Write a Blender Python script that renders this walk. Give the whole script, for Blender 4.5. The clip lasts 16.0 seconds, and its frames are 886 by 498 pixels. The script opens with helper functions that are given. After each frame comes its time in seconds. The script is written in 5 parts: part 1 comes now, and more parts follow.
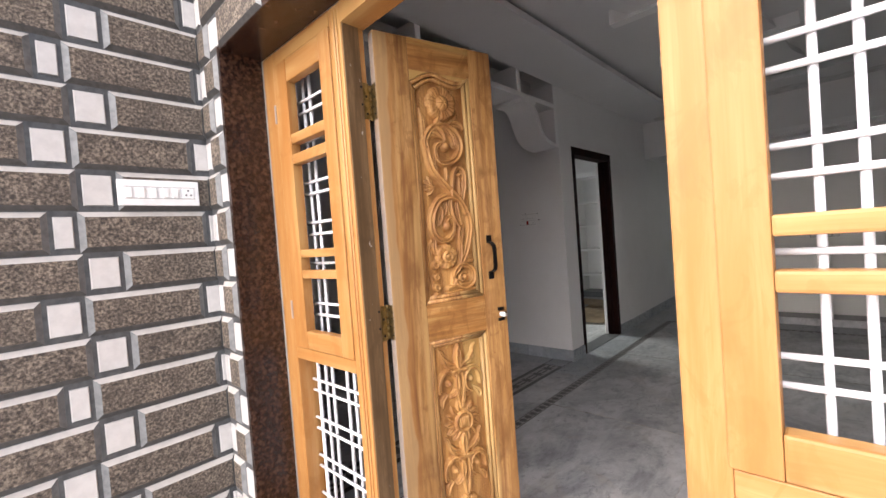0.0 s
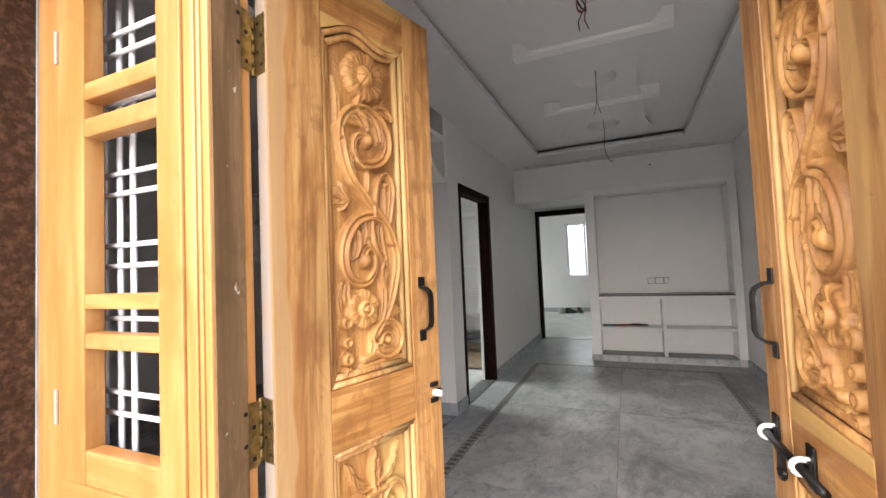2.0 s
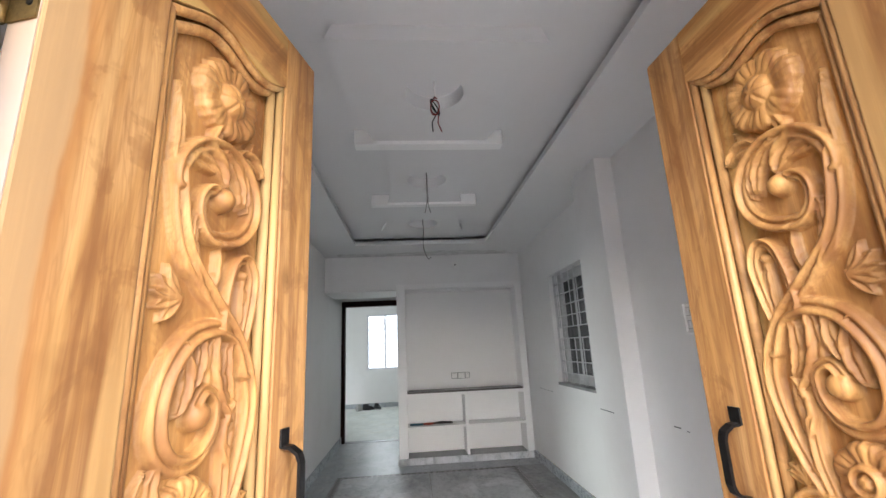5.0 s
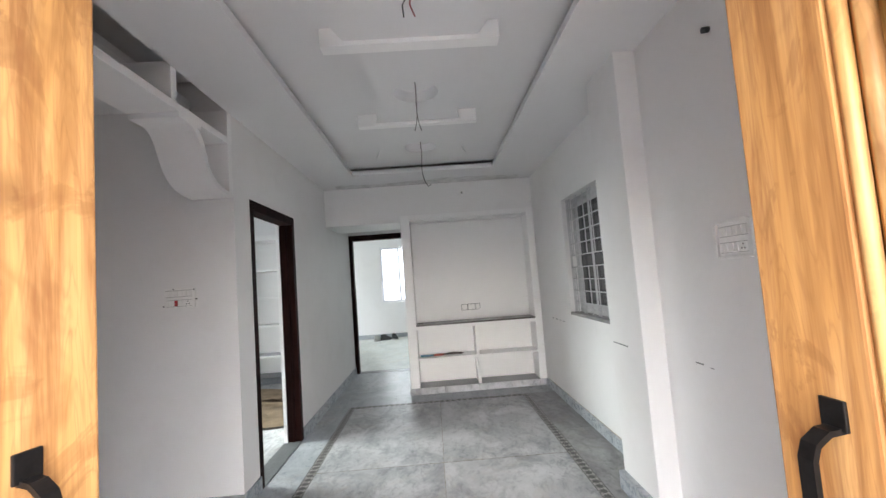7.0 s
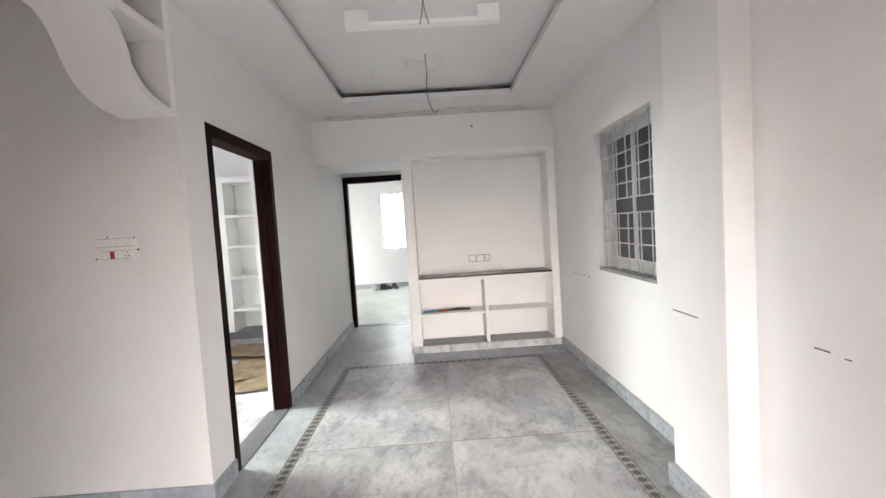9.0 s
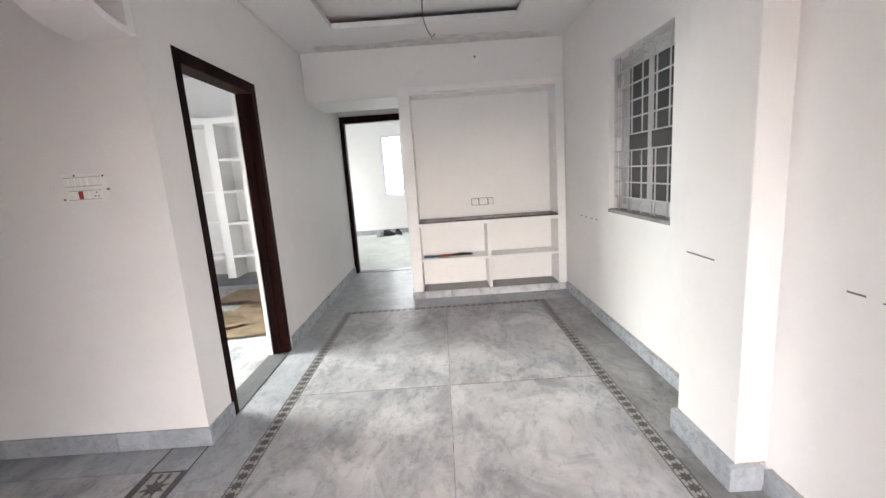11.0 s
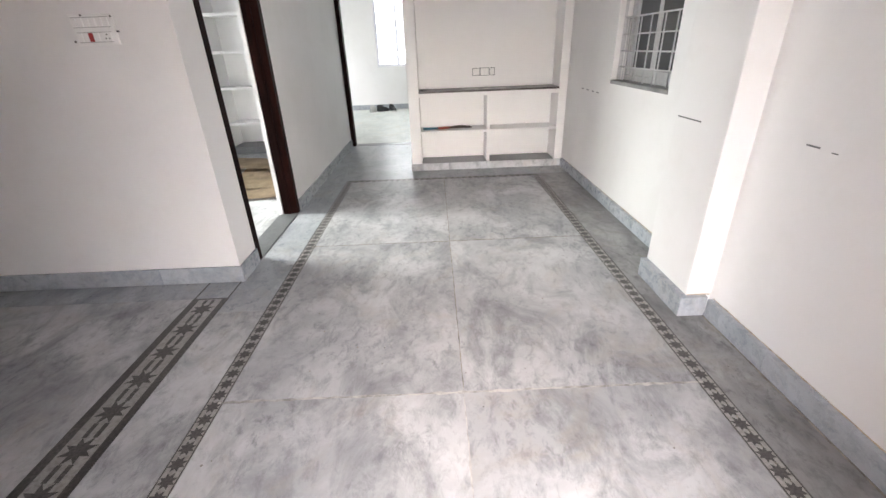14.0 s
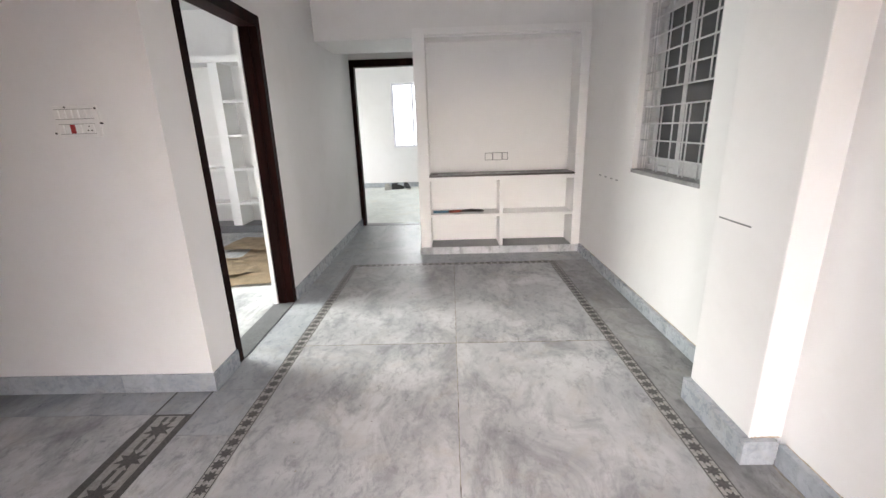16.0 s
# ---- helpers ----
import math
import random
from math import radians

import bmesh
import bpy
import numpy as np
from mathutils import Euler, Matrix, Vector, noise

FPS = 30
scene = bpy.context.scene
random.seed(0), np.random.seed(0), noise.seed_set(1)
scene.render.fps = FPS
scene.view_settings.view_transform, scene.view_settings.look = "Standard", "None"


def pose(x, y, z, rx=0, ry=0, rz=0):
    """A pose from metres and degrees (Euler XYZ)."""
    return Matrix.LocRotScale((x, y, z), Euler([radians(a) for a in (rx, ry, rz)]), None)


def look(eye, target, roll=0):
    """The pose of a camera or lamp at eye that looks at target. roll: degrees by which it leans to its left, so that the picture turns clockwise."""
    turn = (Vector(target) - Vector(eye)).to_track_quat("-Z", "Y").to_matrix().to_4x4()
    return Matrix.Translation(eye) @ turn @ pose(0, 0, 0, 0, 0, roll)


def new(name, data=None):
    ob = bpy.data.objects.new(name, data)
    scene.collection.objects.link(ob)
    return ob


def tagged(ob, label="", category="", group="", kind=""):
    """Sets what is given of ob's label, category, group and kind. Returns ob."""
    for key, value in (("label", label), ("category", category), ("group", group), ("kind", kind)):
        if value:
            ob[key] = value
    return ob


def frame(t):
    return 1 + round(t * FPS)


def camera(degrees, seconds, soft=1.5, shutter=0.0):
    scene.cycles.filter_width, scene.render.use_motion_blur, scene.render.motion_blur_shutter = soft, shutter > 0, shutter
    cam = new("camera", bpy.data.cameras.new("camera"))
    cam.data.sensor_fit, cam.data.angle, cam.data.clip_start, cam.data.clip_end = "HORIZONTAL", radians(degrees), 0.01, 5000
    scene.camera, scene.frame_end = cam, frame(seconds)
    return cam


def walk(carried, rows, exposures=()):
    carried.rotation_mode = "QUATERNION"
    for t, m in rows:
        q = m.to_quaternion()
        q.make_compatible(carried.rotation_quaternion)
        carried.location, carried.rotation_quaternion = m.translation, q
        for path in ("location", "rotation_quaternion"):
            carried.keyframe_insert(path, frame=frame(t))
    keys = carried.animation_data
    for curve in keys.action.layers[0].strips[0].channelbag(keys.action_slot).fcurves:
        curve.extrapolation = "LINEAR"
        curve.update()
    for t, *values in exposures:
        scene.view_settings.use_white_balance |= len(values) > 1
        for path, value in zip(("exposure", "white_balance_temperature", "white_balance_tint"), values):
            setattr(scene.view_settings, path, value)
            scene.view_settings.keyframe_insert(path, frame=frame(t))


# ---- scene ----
cam = camera(93.2, 16.0)
PATH = [
    (0, (-0.282, 0.311, 1.275), (-1.651, 1.767, 1.227), -4.3),
    (0.5, (-0.387, 0.349, 1.311), (-1.696, 1.861, 1.341), -3.0),
    (1, (-0.541, 0.416, 1.308), (-1.738, 2.017, 1.381), -2.3),
    (1.5, (-0.652, 0.472, 1.302), (-1.691, 2.18, 1.384), -2.1),
    (2, (-0.748, 0.606, 1.297), (-1.547, 2.438, 1.387), -2.4),
    (2.5, (-0.855, 0.731, 1.307), (-1.387, 2.655, 1.422), -2.5),
    (3, (-1.009, 0.807, 1.328), (-1.261, 2.781, 1.525), -2.4),
    (3.5, (-1.086, 0.812, 1.36), (-1.121, 2.787, 1.673), -2.1),
    (4, (-1.095, 0.808, 1.392), (-0.974, 2.757, 1.825), -2.1),
    (4.2, (-1.087, 0.814, 1.398), (-0.924, 2.751, 1.868), -2.2),
    (6.5, (-0.904, 1.062, 1.365), (-0.798, 3.041, 1.639), -4.1),
    (7, (-0.859, 1.182, 1.405), (-0.800, 3.176, 1.548), -4.2),
    (7.5, (-0.879, 1.323, 1.385), (-0.840, 3.323, 1.413), -4.0),
    (8, (-0.913, 1.559, 1.395), (-0.876, 3.557, 1.326), -3.8),
    (8.2, (-0.922, 1.638, 1.406), (-0.88, 3.636, 1.321), -3.6),
    (10.3, (-0.84, 1.952, 1.416), (-0.823, 3.945, 1.24), -4.2),
    (10.5, (-0.833, 1.974, 1.407), (-0.83, 3.961, 1.184), -4.2),
    (11, (-0.847, 1.989, 1.358), (-0.855, 3.958, 1.003), -4.0),
    (11.5, (-0.873, 1.935, 1.333), (-0.881, 3.875, 0.848), -3.5),
    (12, (-0.904, 1.85, 1.322), (-0.897, 3.753, 0.706), -3.0),
    (12.5, (-0.935, 1.756, 1.299), (-0.91, 3.626, 0.59), -2.4),
    (13, (-0.943, 1.707, 1.287), (-0.913, 3.549, 0.508), -2.1),
    (13.5, (-0.952, 1.708, 1.279), (-0.92, 3.525, 0.444), -2.0),
    (14, (-0.944, 1.742, 1.272), (-0.931, 3.544, 0.405), -2.2),
    (14.5, (-0.914, 1.826, 1.262), (-0.937, 3.631, 0.4), -2.6),
    (15, (-0.882, 1.933, 1.282), (-0.936, 3.769, 0.492), -2.6),
    (15.5, (-0.854, 2.003, 1.305), (-0.921, 3.876, 0.606), -2.4),
    (16, (-0.88, 2.099, 1.328), (-0.927, 4.02, 0.773), -1.8),
]
# seconds, stops, white balance
EXPOSURES = [(0.0, 0.85, 6600, 17), (1.0, 1.05, 6600, 18), (1.5, 1.3, 6600, 16), (2.5, 1.55, 6600, 14), (4.2, 1.8, 6500, 13), (5.3, 1.8, 5900, 12), (6.3, 1.78, 4400, 10), (6.6, 1.97, 5200, 12), (7.0, 2.25, 6300, 13), (7.5, 2.4, 6500, 14), (8.2, 2.65, 6550, 15), (10.3, 2.72, 6650, 17), (11.0, 2.7, 6600, 17), (13.0, 2.6, 6550, 17), (16.0, 2.58, 6650, 17)]
walk(cam, [(t, look(eye, target, roll)) for t, eye, target, roll in PATH], EXPOSURES)

# ---- world, sun and large lights ----
world = bpy.data.worlds.new("world")
scene.world = world
world.use_nodes = True
wn = world.node_tree.nodes
sky = wn.new("ShaderNodeTexSky")
sky.sky_type, sky.sun_disc = "NISHITA", False
sky.sun_elevation, sky.sun_rotation = radians(33.5), radians(181.5)
sky.air_density, sky.dust_density = 1.0, 1.5
world.node_tree.links.new(sky.outputs["Color"], wn["Background"].inputs["Color"])
wn["Background"].inputs["Strength"].default_value = 0.15
sun_data = bpy.data.lights.new("sun", "SUN")
sun_data.energy, sun_data.angle, sun_data.color = 5.0, radians(95), (1.0, 0.975, 0.945)
sun = new("sun", sun_data)
sun.matrix_world = look((-0.2, -8, 5.3), (0, 0, 0))


def window_light(name, eye, target, w, h, power, color=(0.93, 0.97, 1.0), spread=180):
    """Area lamp that stands in for sky light at an opening in a wall."""
    d = bpy.data.lights.new(name, "AREA")
    d.shape, d.size, d.size_y, d.energy, d.color = "RECTANGLE", w, h, power, color
    d.spread = radians(spread)
    ob = new(name, d)
    ob.matrix_world = look(eye, target)
    return ob


window_light("store_window_light", (-5.15, 5.3, 1.75), (-2.4, 5.1, 0.1), 1.3, 1.2, 11.5, (0.92, 1.0, 0.91), 80)
window_light("bedroom_window_light", (-1.75, 12.1, 1.65), (-1.75, 8.0, 0.9), 0.9, 1.3, 2.8, (0.91, 1.0, 0.90))
# added fill lamp for the bedroom, where no side window is known
window_light("bedroom_side_light", (-4.4, 10.4, 1.6), (-1.0, 10.2, 0.9), 1.2, 1.2, 4.0, (0.91, 1.0, 0.90))

# ---- materials ----


def material(name, rough=0.5, metal=0.0):
    m = bpy.data.materials.new(name)
    m.use_nodes = True
    b = m.node_tree.nodes["Principled BSDF"]
    b.inputs["Roughness"].default_value = rough
    b.inputs["Metallic"].default_value = metal
    return m, m.node_tree.nodes, m.node_tree.links, b


def coords(nodes, links, scale, kind="Object", turn=(0, 0, 0), spread=0.0):
    tc = nodes.new("ShaderNodeTexCoord")
    mp = nodes.new("ShaderNodeMapping")
    mp.inputs["Scale"].default_value = scale
    mp.inputs["Rotation"].default_value = turn
    links.new(tc.outputs[kind], mp.inputs["Vector"])
    if spread:
        info = nodes.new("ShaderNodeObjectInfo")
        mul = nodes.new("ShaderNodeMath")
        mul.operation = "MULTIPLY"
        mul.inputs[1].default_value = spread
        links.new(info.outputs["Random"], mul.inputs[0])
        comb = nodes.new("ShaderNodeCombineXYZ")
        for i in range(3):
            links.new(mul.outputs[0], comb.inputs[i])
        links.new(comb.outputs[0], mp.inputs["Location"])
    return mp.outputs["Vector"]


def noise_tex(nodes, links, vec, scale, detail=4.0, rough=0.55, warp=0.0):
    n = nodes.new("ShaderNodeTexNoise")
    n.inputs["Scale"].default_value = scale
    n.inputs["Detail"].default_value = detail
    n.inputs["Roughness"].default_value = rough
    n.inputs["Distortion"].default_value = warp
    links.new(vec, n.inputs["Vector"])
    return n.outputs["Fac"]


def ramp(nodes, links, fac, stops):
    r = nodes.new("ShaderNodeValToRGB")
    e = r.color_ramp.elements
    while len(e) < len(stops):
        e.new(0.5)
    for el, (p, c) in zip(e, stops):
        el.position, el.color = p, (*c, 1.0)
    links.new(fac, r.inputs["Fac"])
    return r.outputs["Color"]


def mix(nodes, links, fac, a, b, mode="MIX"):
    m = nodes.new("ShaderNodeMix")
    m.data_type, m.blend_type = "RGBA", mode
    for sock, val in ((m.inputs[0], fac), (m.inputs[6], a), (m.inputs[7], b)):
        if isinstance(val, (int, float)):
            sock.default_value = val
        elif isinstance(val, tuple):
            sock.default_value = (*val, 1.0)
        else:
            links.new(val, sock)
    return m.outputs[2]


def bump(nodes, links, height, bsdf, strength=0.2, distance=0.01):
    b = nodes.new("ShaderNodeBump")
    b.inputs["Strength"].default_value = strength
    b.inputs["Distance"].default_value = distance
    links.new(height, b.inputs["Height"])
    links.new(b.outputs["Normal"], bsdf.inputs["Normal"])


def wood_material(name, light, mid, dark, along="z", rough=0.42, figure=1.0):
    """Teak: long grain streaks, broad figure, a few brown stains."""
    m, n, l, b = material(name, rough)
    k = {"x": (0.45, 4.2, 4.2), "y": (4.2, 0.45, 4.2), "z": (4.2, 4.2, 0.45)}[along]
    v = coords(n, l, k, spread=7.0)
    broad = noise_tex(n, l, v, 1.9, 5, 0.5, 2.4 * figure)
    kf = {"x": (2, 110, 110), "y": (110, 2, 110), "z": (110, 110, 2)}[along]
    fine = noise_tex(n, l, coords(n, l, kf, spread=3.0), 1.0, 3, 0.6)
    stain = noise_tex(n, l, coords(n, l, (1.6, 1.6, 0.8), spread=5.0), 3.6, 4, 0.6, 0.8)
    col = ramp(n, l, broad, [(0.30, dark), (0.47, mid), (0.62, light)])
    col = mix(n, l, ramp(n, l, fine, [(0.35, (0.35, 0.35, 0.35)), (0.6, (0, 0, 0))]), col, dark)
    rings = noise_tex(n, l, coords(n, l, tuple(c * 2.2 for c in k), spread=4.0), 3.2, 2, 0.4, 3.0 * figure)
    col = mix(n, l, ramp(n, l, rings, [(0.44, (0, 0, 0)), (0.50, (0.28, 0.28, 0.28)), (0.56, (0, 0, 0))]), col, dark)
    ks = {"x": (1.3, 24, 24), "y": (24, 1.3, 24), "z": (24, 24, 1.3)}[along]
    streak = noise_tex(n, l, coords(n, l, ks, spread=8.0), 1.0, 5, 0.68, 0.9 * figure)
    col = mix(n, l, ramp(n, l, streak, [(0.38, (0.75, 0.75, 0.75)), (0.48, (0.28, 0.28, 0.28)), (0.56, (0, 0, 0))]), col, dark)
    blot = noise_tex(n, l, coords(n, l, (1.5, 1.5, 0.9), spread=12.0), 5.5, 5, 0.62, 1.6)
    col = mix(n, l, ramp(n, l, blot, [(0.57, (0, 0, 0)), (0.60, (0.32, 0.32, 0.32)), (0.72, (0.6, 0.6, 0.6))]), col, tuple(0.9 * c for c in dark))
    knot = n.new("ShaderNodeTexVoronoi")
    knot.inputs["Scale"].default_value = 2.6
    l.new(coords(n, l, {"x": (0.55, 1, 1), "y": (1, 0.55, 1), "z": (1, 1, 0.55)}[along], spread=10.0), knot.inputs["Vector"])
    col = mix(n, l, ramp(n, l, knot.outputs["Distance"], [(0.02, (0.85, 0.85, 0.85)), (0.05, (0, 0, 0))]), col, tuple(0.5 * c for c in dark))
    col = mix(n, l, ramp(n, l, stain, [(0.53, (0, 0, 0)), (0.62, (0.45, 0.45, 0.45)), (0.75, (0.8, 0.8, 0.8))]), col, tuple(0.8 * c for c in dark))
    pale = noise_tex(n, l, coords(n, l, tuple(c * 0.7 for c in k), spread=6.0), 1.5, 3, 0.5, 0.8)
    col = mix(n, l, ramp(n, l, pale, [(0.575, (0, 0, 0)), (0.605, (0.5, 0.5, 0.5))]), col, tuple(0.55 * c + 0.45 * min(g, 1.6 * c) for c, g in zip(light, (0.55, 0.47, 0.36))))
    l.new(col, b.inputs["Base Color"])
    b.inputs["Specular IOR Level"].default_value = 0.3
    bump(n, l, fine, b, 0.18, 0.002)
    return m


def paint_material(name, color, rough=0.55, stain=(0.6, 0.58, 0.55), amount=0.25):
    m, n, l, b = material(name, rough)
    v = coords(n, l, (1, 1, 1))
    big = noise_tex(n, l, v, 1.3, 5, 0.6, 0.3)
    small = noise_tex(n, l, v, 60, 3, 0.5)
    mid = noise_tex(n, l, v, 7, 4, 0.6)
    col = mix(n, l, ramp(n, l, big, [(0.5, (0, 0, 0)), (0.8, (amount,) * 3)]), color, stain)
    col = mix(n, l, ramp(n, l, mid, [(0.55, (0, 0, 0)), (0.85, (amount * 0.5,) * 3)]), col, stain)
    l.new(col, b.inputs["Base Color"])
    bump(n, l, small, b, 0.10, 0.003)
    return m


def marble_material(name, light, grey, dark, rough=0.38, turn=(0, 0, -0.75)):
    """Polished but dusty grey-white marble with slanting smoky veins."""
    m, n, l, b = material(name, rough)
    v = coords(n, l, (1.0, 1.0, 1.0), turn=turn, spread=9.0)
    vs = coords(n, l, (1.75, 1.0, 1.5), turn=turn, spread=9.0)
    cloud = noise_tex(n, l, v, 2.2, 6, 0.62, 0.6)
    vein = noise_tex(n, l, vs, 1.9, 9, 0.68, 0.9)
    smudge = noise_tex(n, l, vs, 7.5, 6, 0.72, 0.5)
    dust = noise_tex(n, l, v, 26, 5, 0.7)
    col = mix(n, l, ramp(n, l, cloud, [(0.34, (0, 0, 0)), (0.60, (0.9, 0.9, 0.9))]), light, grey)
    col = mix(n, l, ramp(n, l, vein, [(0.47, (0, 0, 0)), (0.60, (0.38, 0.38, 0.38)), (0.78, (0.85, 0.85, 0.85))]), col, dark)
    col = mix(n, l, ramp(n, l, smudge, [(0.51, (0, 0, 0)), (0.72, (0.55, 0.55, 0.55))]), col, dark)
    col = mix(n, l, ramp(n, l, dust, [(0.5, (0, 0, 0)), (0.8, (0.25, 0.25, 0.25))]), col, grey)
    fleck = noise_tex(n, l, coords(n, l, (1.6, 1.0, 1.0), turn=turn, spread=5.0), 15, 6, 0.72, 0.4)
    patch = noise_tex(n, l, v, 1.5, 4, 0.6, 0.4)
    spots = ramp(n, l, fleck, [(0.51, (0, 0, 0)), (0.66, (0.6, 0.6, 0.6))])
    where = ramp(n, l, patch, [(0.42, (0.12, 0.12, 0.12)), (0.62, (1, 1, 1))])
    col = mix(n, l, mix(n, l, 1.0, spots, where, "MULTIPLY"), col, dark)
    brown = noise_tex(n, l, v, 2.9, 6, 0.68, 1.2)
    col = mix(n, l, ramp(n, l, brown, [(0.54, (0, 0, 0)), (0.70, (0.38, 0.38, 0.38))]), col, tuple(g * k for g, k in zip(grey, (1.08, 0.93, 0.74))))
    l.new(col, b.inputs["Base Color"])
    rr = ramp(n, l, dust, [(0.3, (rough - 0.08,) * 3), (0.7, (rough + 0.18,) * 3)])
    l.new(rr, b.inputs["Roughness"])
    b.inputs["Specular IOR Level"].default_value = 0.28
    bump(n, l, dust, b, 0.05, 0.002)
    return m


def speckle_material(name, a, c, d, scale=120, rough=0.5, relief=0.4, broad=8):
    m, n, l, b = material(name, rough)
    v = coords(n, l, (1, 1, 1), spread=11.0)
    f = noise_tex(n, l, v, scale, 4, 0.65)
    g = noise_tex(n, l, v, broad, 4, 0.6)
    col = ramp(n, l, f, [(0.36, a), (0.50, c), (0.64, d)])
    col = mix(n, l, ramp(n, l, g, [(0.35, (0, 0, 0)), (0.7, (0.6, 0.6, 0.6))]), col, a)
    l.new(col, b.inputs["Base Color"])
    bump(n, l, f, b, relief, 0.004)
    return m


def plain_material(name, color, rough=0.5, metal=0.0, vary=0.12, scale=30):
    m, n, l, b = material(name, rough, metal)
    v = coords(n, l, (1, 1, 1), spread=3.0)
    f = noise_tex(n, l, v, scale, 4, 0.6)
    dk = tuple(c * (1 - vary * 2) for c in color)
    l.new(ramp(n, l, f, [(0.35, dk), (0.6, color)]), b.inputs["Base Color"])
    bump(n, l, f, b, 0.06, 0.002)
    return m


teak_frame = wood_material("teak_frame", (0.422, 0.231, 0.088), (0.378, 0.194, 0.066), (0.352, 0.150, 0.040), "z", 0.38, 0.8)
teak_rail = wood_material("teak_rail", (0.422, 0.231, 0.088), (0.378, 0.194, 0.066), (0.352, 0.150, 0.040), "x", 0.38, 0.8)
teak_leaf = wood_material("teak_leaf", (0.574, 0.332, 0.134), (0.495, 0.267, 0.091), (0.232, 0.099, 0.035), "z", 0.45, 1.2)
teak_leaf_rail = wood_material("teak_leaf_rail", (0.535, 0.293, 0.103), (0.432, 0.206, 0.062), (0.226, 0.097, 0.029), "x", 0.45, 1.6)
teak_carved = wood_material("teak_carved", (0.552, 0.310, 0.110), (0.452, 0.234, 0.072), (0.242, 0.104, 0.034), "z", 0.5, 0.9)
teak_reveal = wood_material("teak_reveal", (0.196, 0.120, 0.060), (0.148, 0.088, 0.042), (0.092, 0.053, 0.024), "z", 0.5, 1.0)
teak_stile = wood_material("teak_stile", (0.404, 0.231, 0.090), (0.347, 0.184, 0.062), (0.162, 0.069, 0.024), "z", 0.45, 1.3)
sn, sl = teak_stile.node_tree.nodes, teak_stile.node_tree.links
sb_ = sn["Principled BSDF"]
split = sn.new("ShaderNodeSeparateXYZ")
sl.new(coords(sn, sl, (1, 1, 1)), split.inputs[0])
away = sn.new("ShaderNodeMath")
away.operation = "ABSOLUTE"
sl.new(split.outputs["X"], away.inputs[0])
wave = sn.new("ShaderNodeMath")
wave.operation = "MULTIPLY_ADD"
wave.inputs[1].default_value = 0.075
sl.new(noise_tex(sn, sl, coords(sn, sl, (0.6, 0.6, 1.0)), 2.7, 3, 0.5, 0.6), wave.inputs[0])
sl.new(away.outputs[0], wave.inputs[2])
sap = ramp(sn, sl, wave.outputs[0], [(0.062, (0.6, 0.6, 0.6)), (0.067, (0, 0, 0))])
rim_line = ramp(sn, sl, wave.outputs[0], [(0.060, (0, 0, 0)), (0.067, (0.6, 0.6, 0.6)), (0.085, (0, 0, 0))])
base_ = mix(sn, sl, rim_line, sb_.inputs["Base Color"].links[0].from_socket, (0.30, 0.135, 0.045))
sl.new(mix(sn, sl, sap, base_, (0.38, 0.25, 0.122)), sb_.inputs["Base Color"])
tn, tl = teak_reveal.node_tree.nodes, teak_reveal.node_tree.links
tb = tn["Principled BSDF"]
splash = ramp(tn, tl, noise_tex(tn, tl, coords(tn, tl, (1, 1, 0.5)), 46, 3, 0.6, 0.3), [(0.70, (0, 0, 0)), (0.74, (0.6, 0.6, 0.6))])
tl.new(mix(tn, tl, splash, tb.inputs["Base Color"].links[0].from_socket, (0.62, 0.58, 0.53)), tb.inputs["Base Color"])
putty_white = paint_material("putty_white", (0.30, 0.25, 0.215), 0.6, (0.50, 0.26, 0.06), 0.9)
wall_paint = paint_material("wall_paint", (0.83, 0.825, 0.82), 0.6, (0.64, 0.62, 0.60), 0.3)
# ceiling kept greyer than the bars, whose white stands for light from the door
ceiling_paint = paint_material("ceiling_paint", (0.765, 0.765, 0.77), 0.7, (0.64, 0.64, 0.64), 0.2)
bar_lit_paint = paint_material("bar_lit_paint", (0.92, 0.92, 0.915), 0.5, (0.8, 0.8, 0.79), 0.1)
trim_paint = paint_material("trim_paint", (0.87, 0.865, 0.86), 0.5, (0.7, 0.69, 0.68), 0.15)
marble_floor = marble_material("marble_floor", (0.55, 0.555, 0.56), (0.365, 0.37, 0.38), (0.11, 0.115, 0.125))
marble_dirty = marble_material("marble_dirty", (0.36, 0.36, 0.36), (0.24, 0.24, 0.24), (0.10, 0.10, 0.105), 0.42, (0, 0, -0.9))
marble_edge = marble_material("marble_edge", (0.42, 0.44, 0.46), (0.33, 0.35, 0.37), (0.17, 0.19, 0.21), 0.3, (0, 0, 0.2))
marble_skirting = marble_material("marble_skirting", (0.47, 0.50, 0.53), (0.37, 0.40, 0.43), (0.22, 0.25, 0.28), 0.25, (0.4, 0.5, 0.3))
# unseen porch floor, kept this pale to bounce light up to the ceiling
porch_bounce_stone = marble_material("porch_bounce_stone", (0.78, 0.75, 0.70), (0.68, 0.65, 0.60), (0.46, 0.44, 0.41), 0.45)
marble_plinth = marble_material("marble_plinth", (0.62, 0.63, 0.65), (0.46, 0.47, 0.49), (0.10, 0.105, 0.115), 0.3, (0.3, 0.2, 0.9))
marble_bedroom = marble_material("marble_bedroom", (0.68, 0.70, 0.66), (0.58, 0.60, 0.56), (0.40, 0.42, 0.39), 0.4)
grout = plain_material("grout", (0.40, 0.38, 0.35), 0.9, 0, 0.2, 60)
inlay_dark = speckle_material("inlay_dark", (0.043, 0.042, 0.041), (0.074, 0.071, 0.068), (0.112, 0.105, 0.099), 90, 0.4, 0.1)
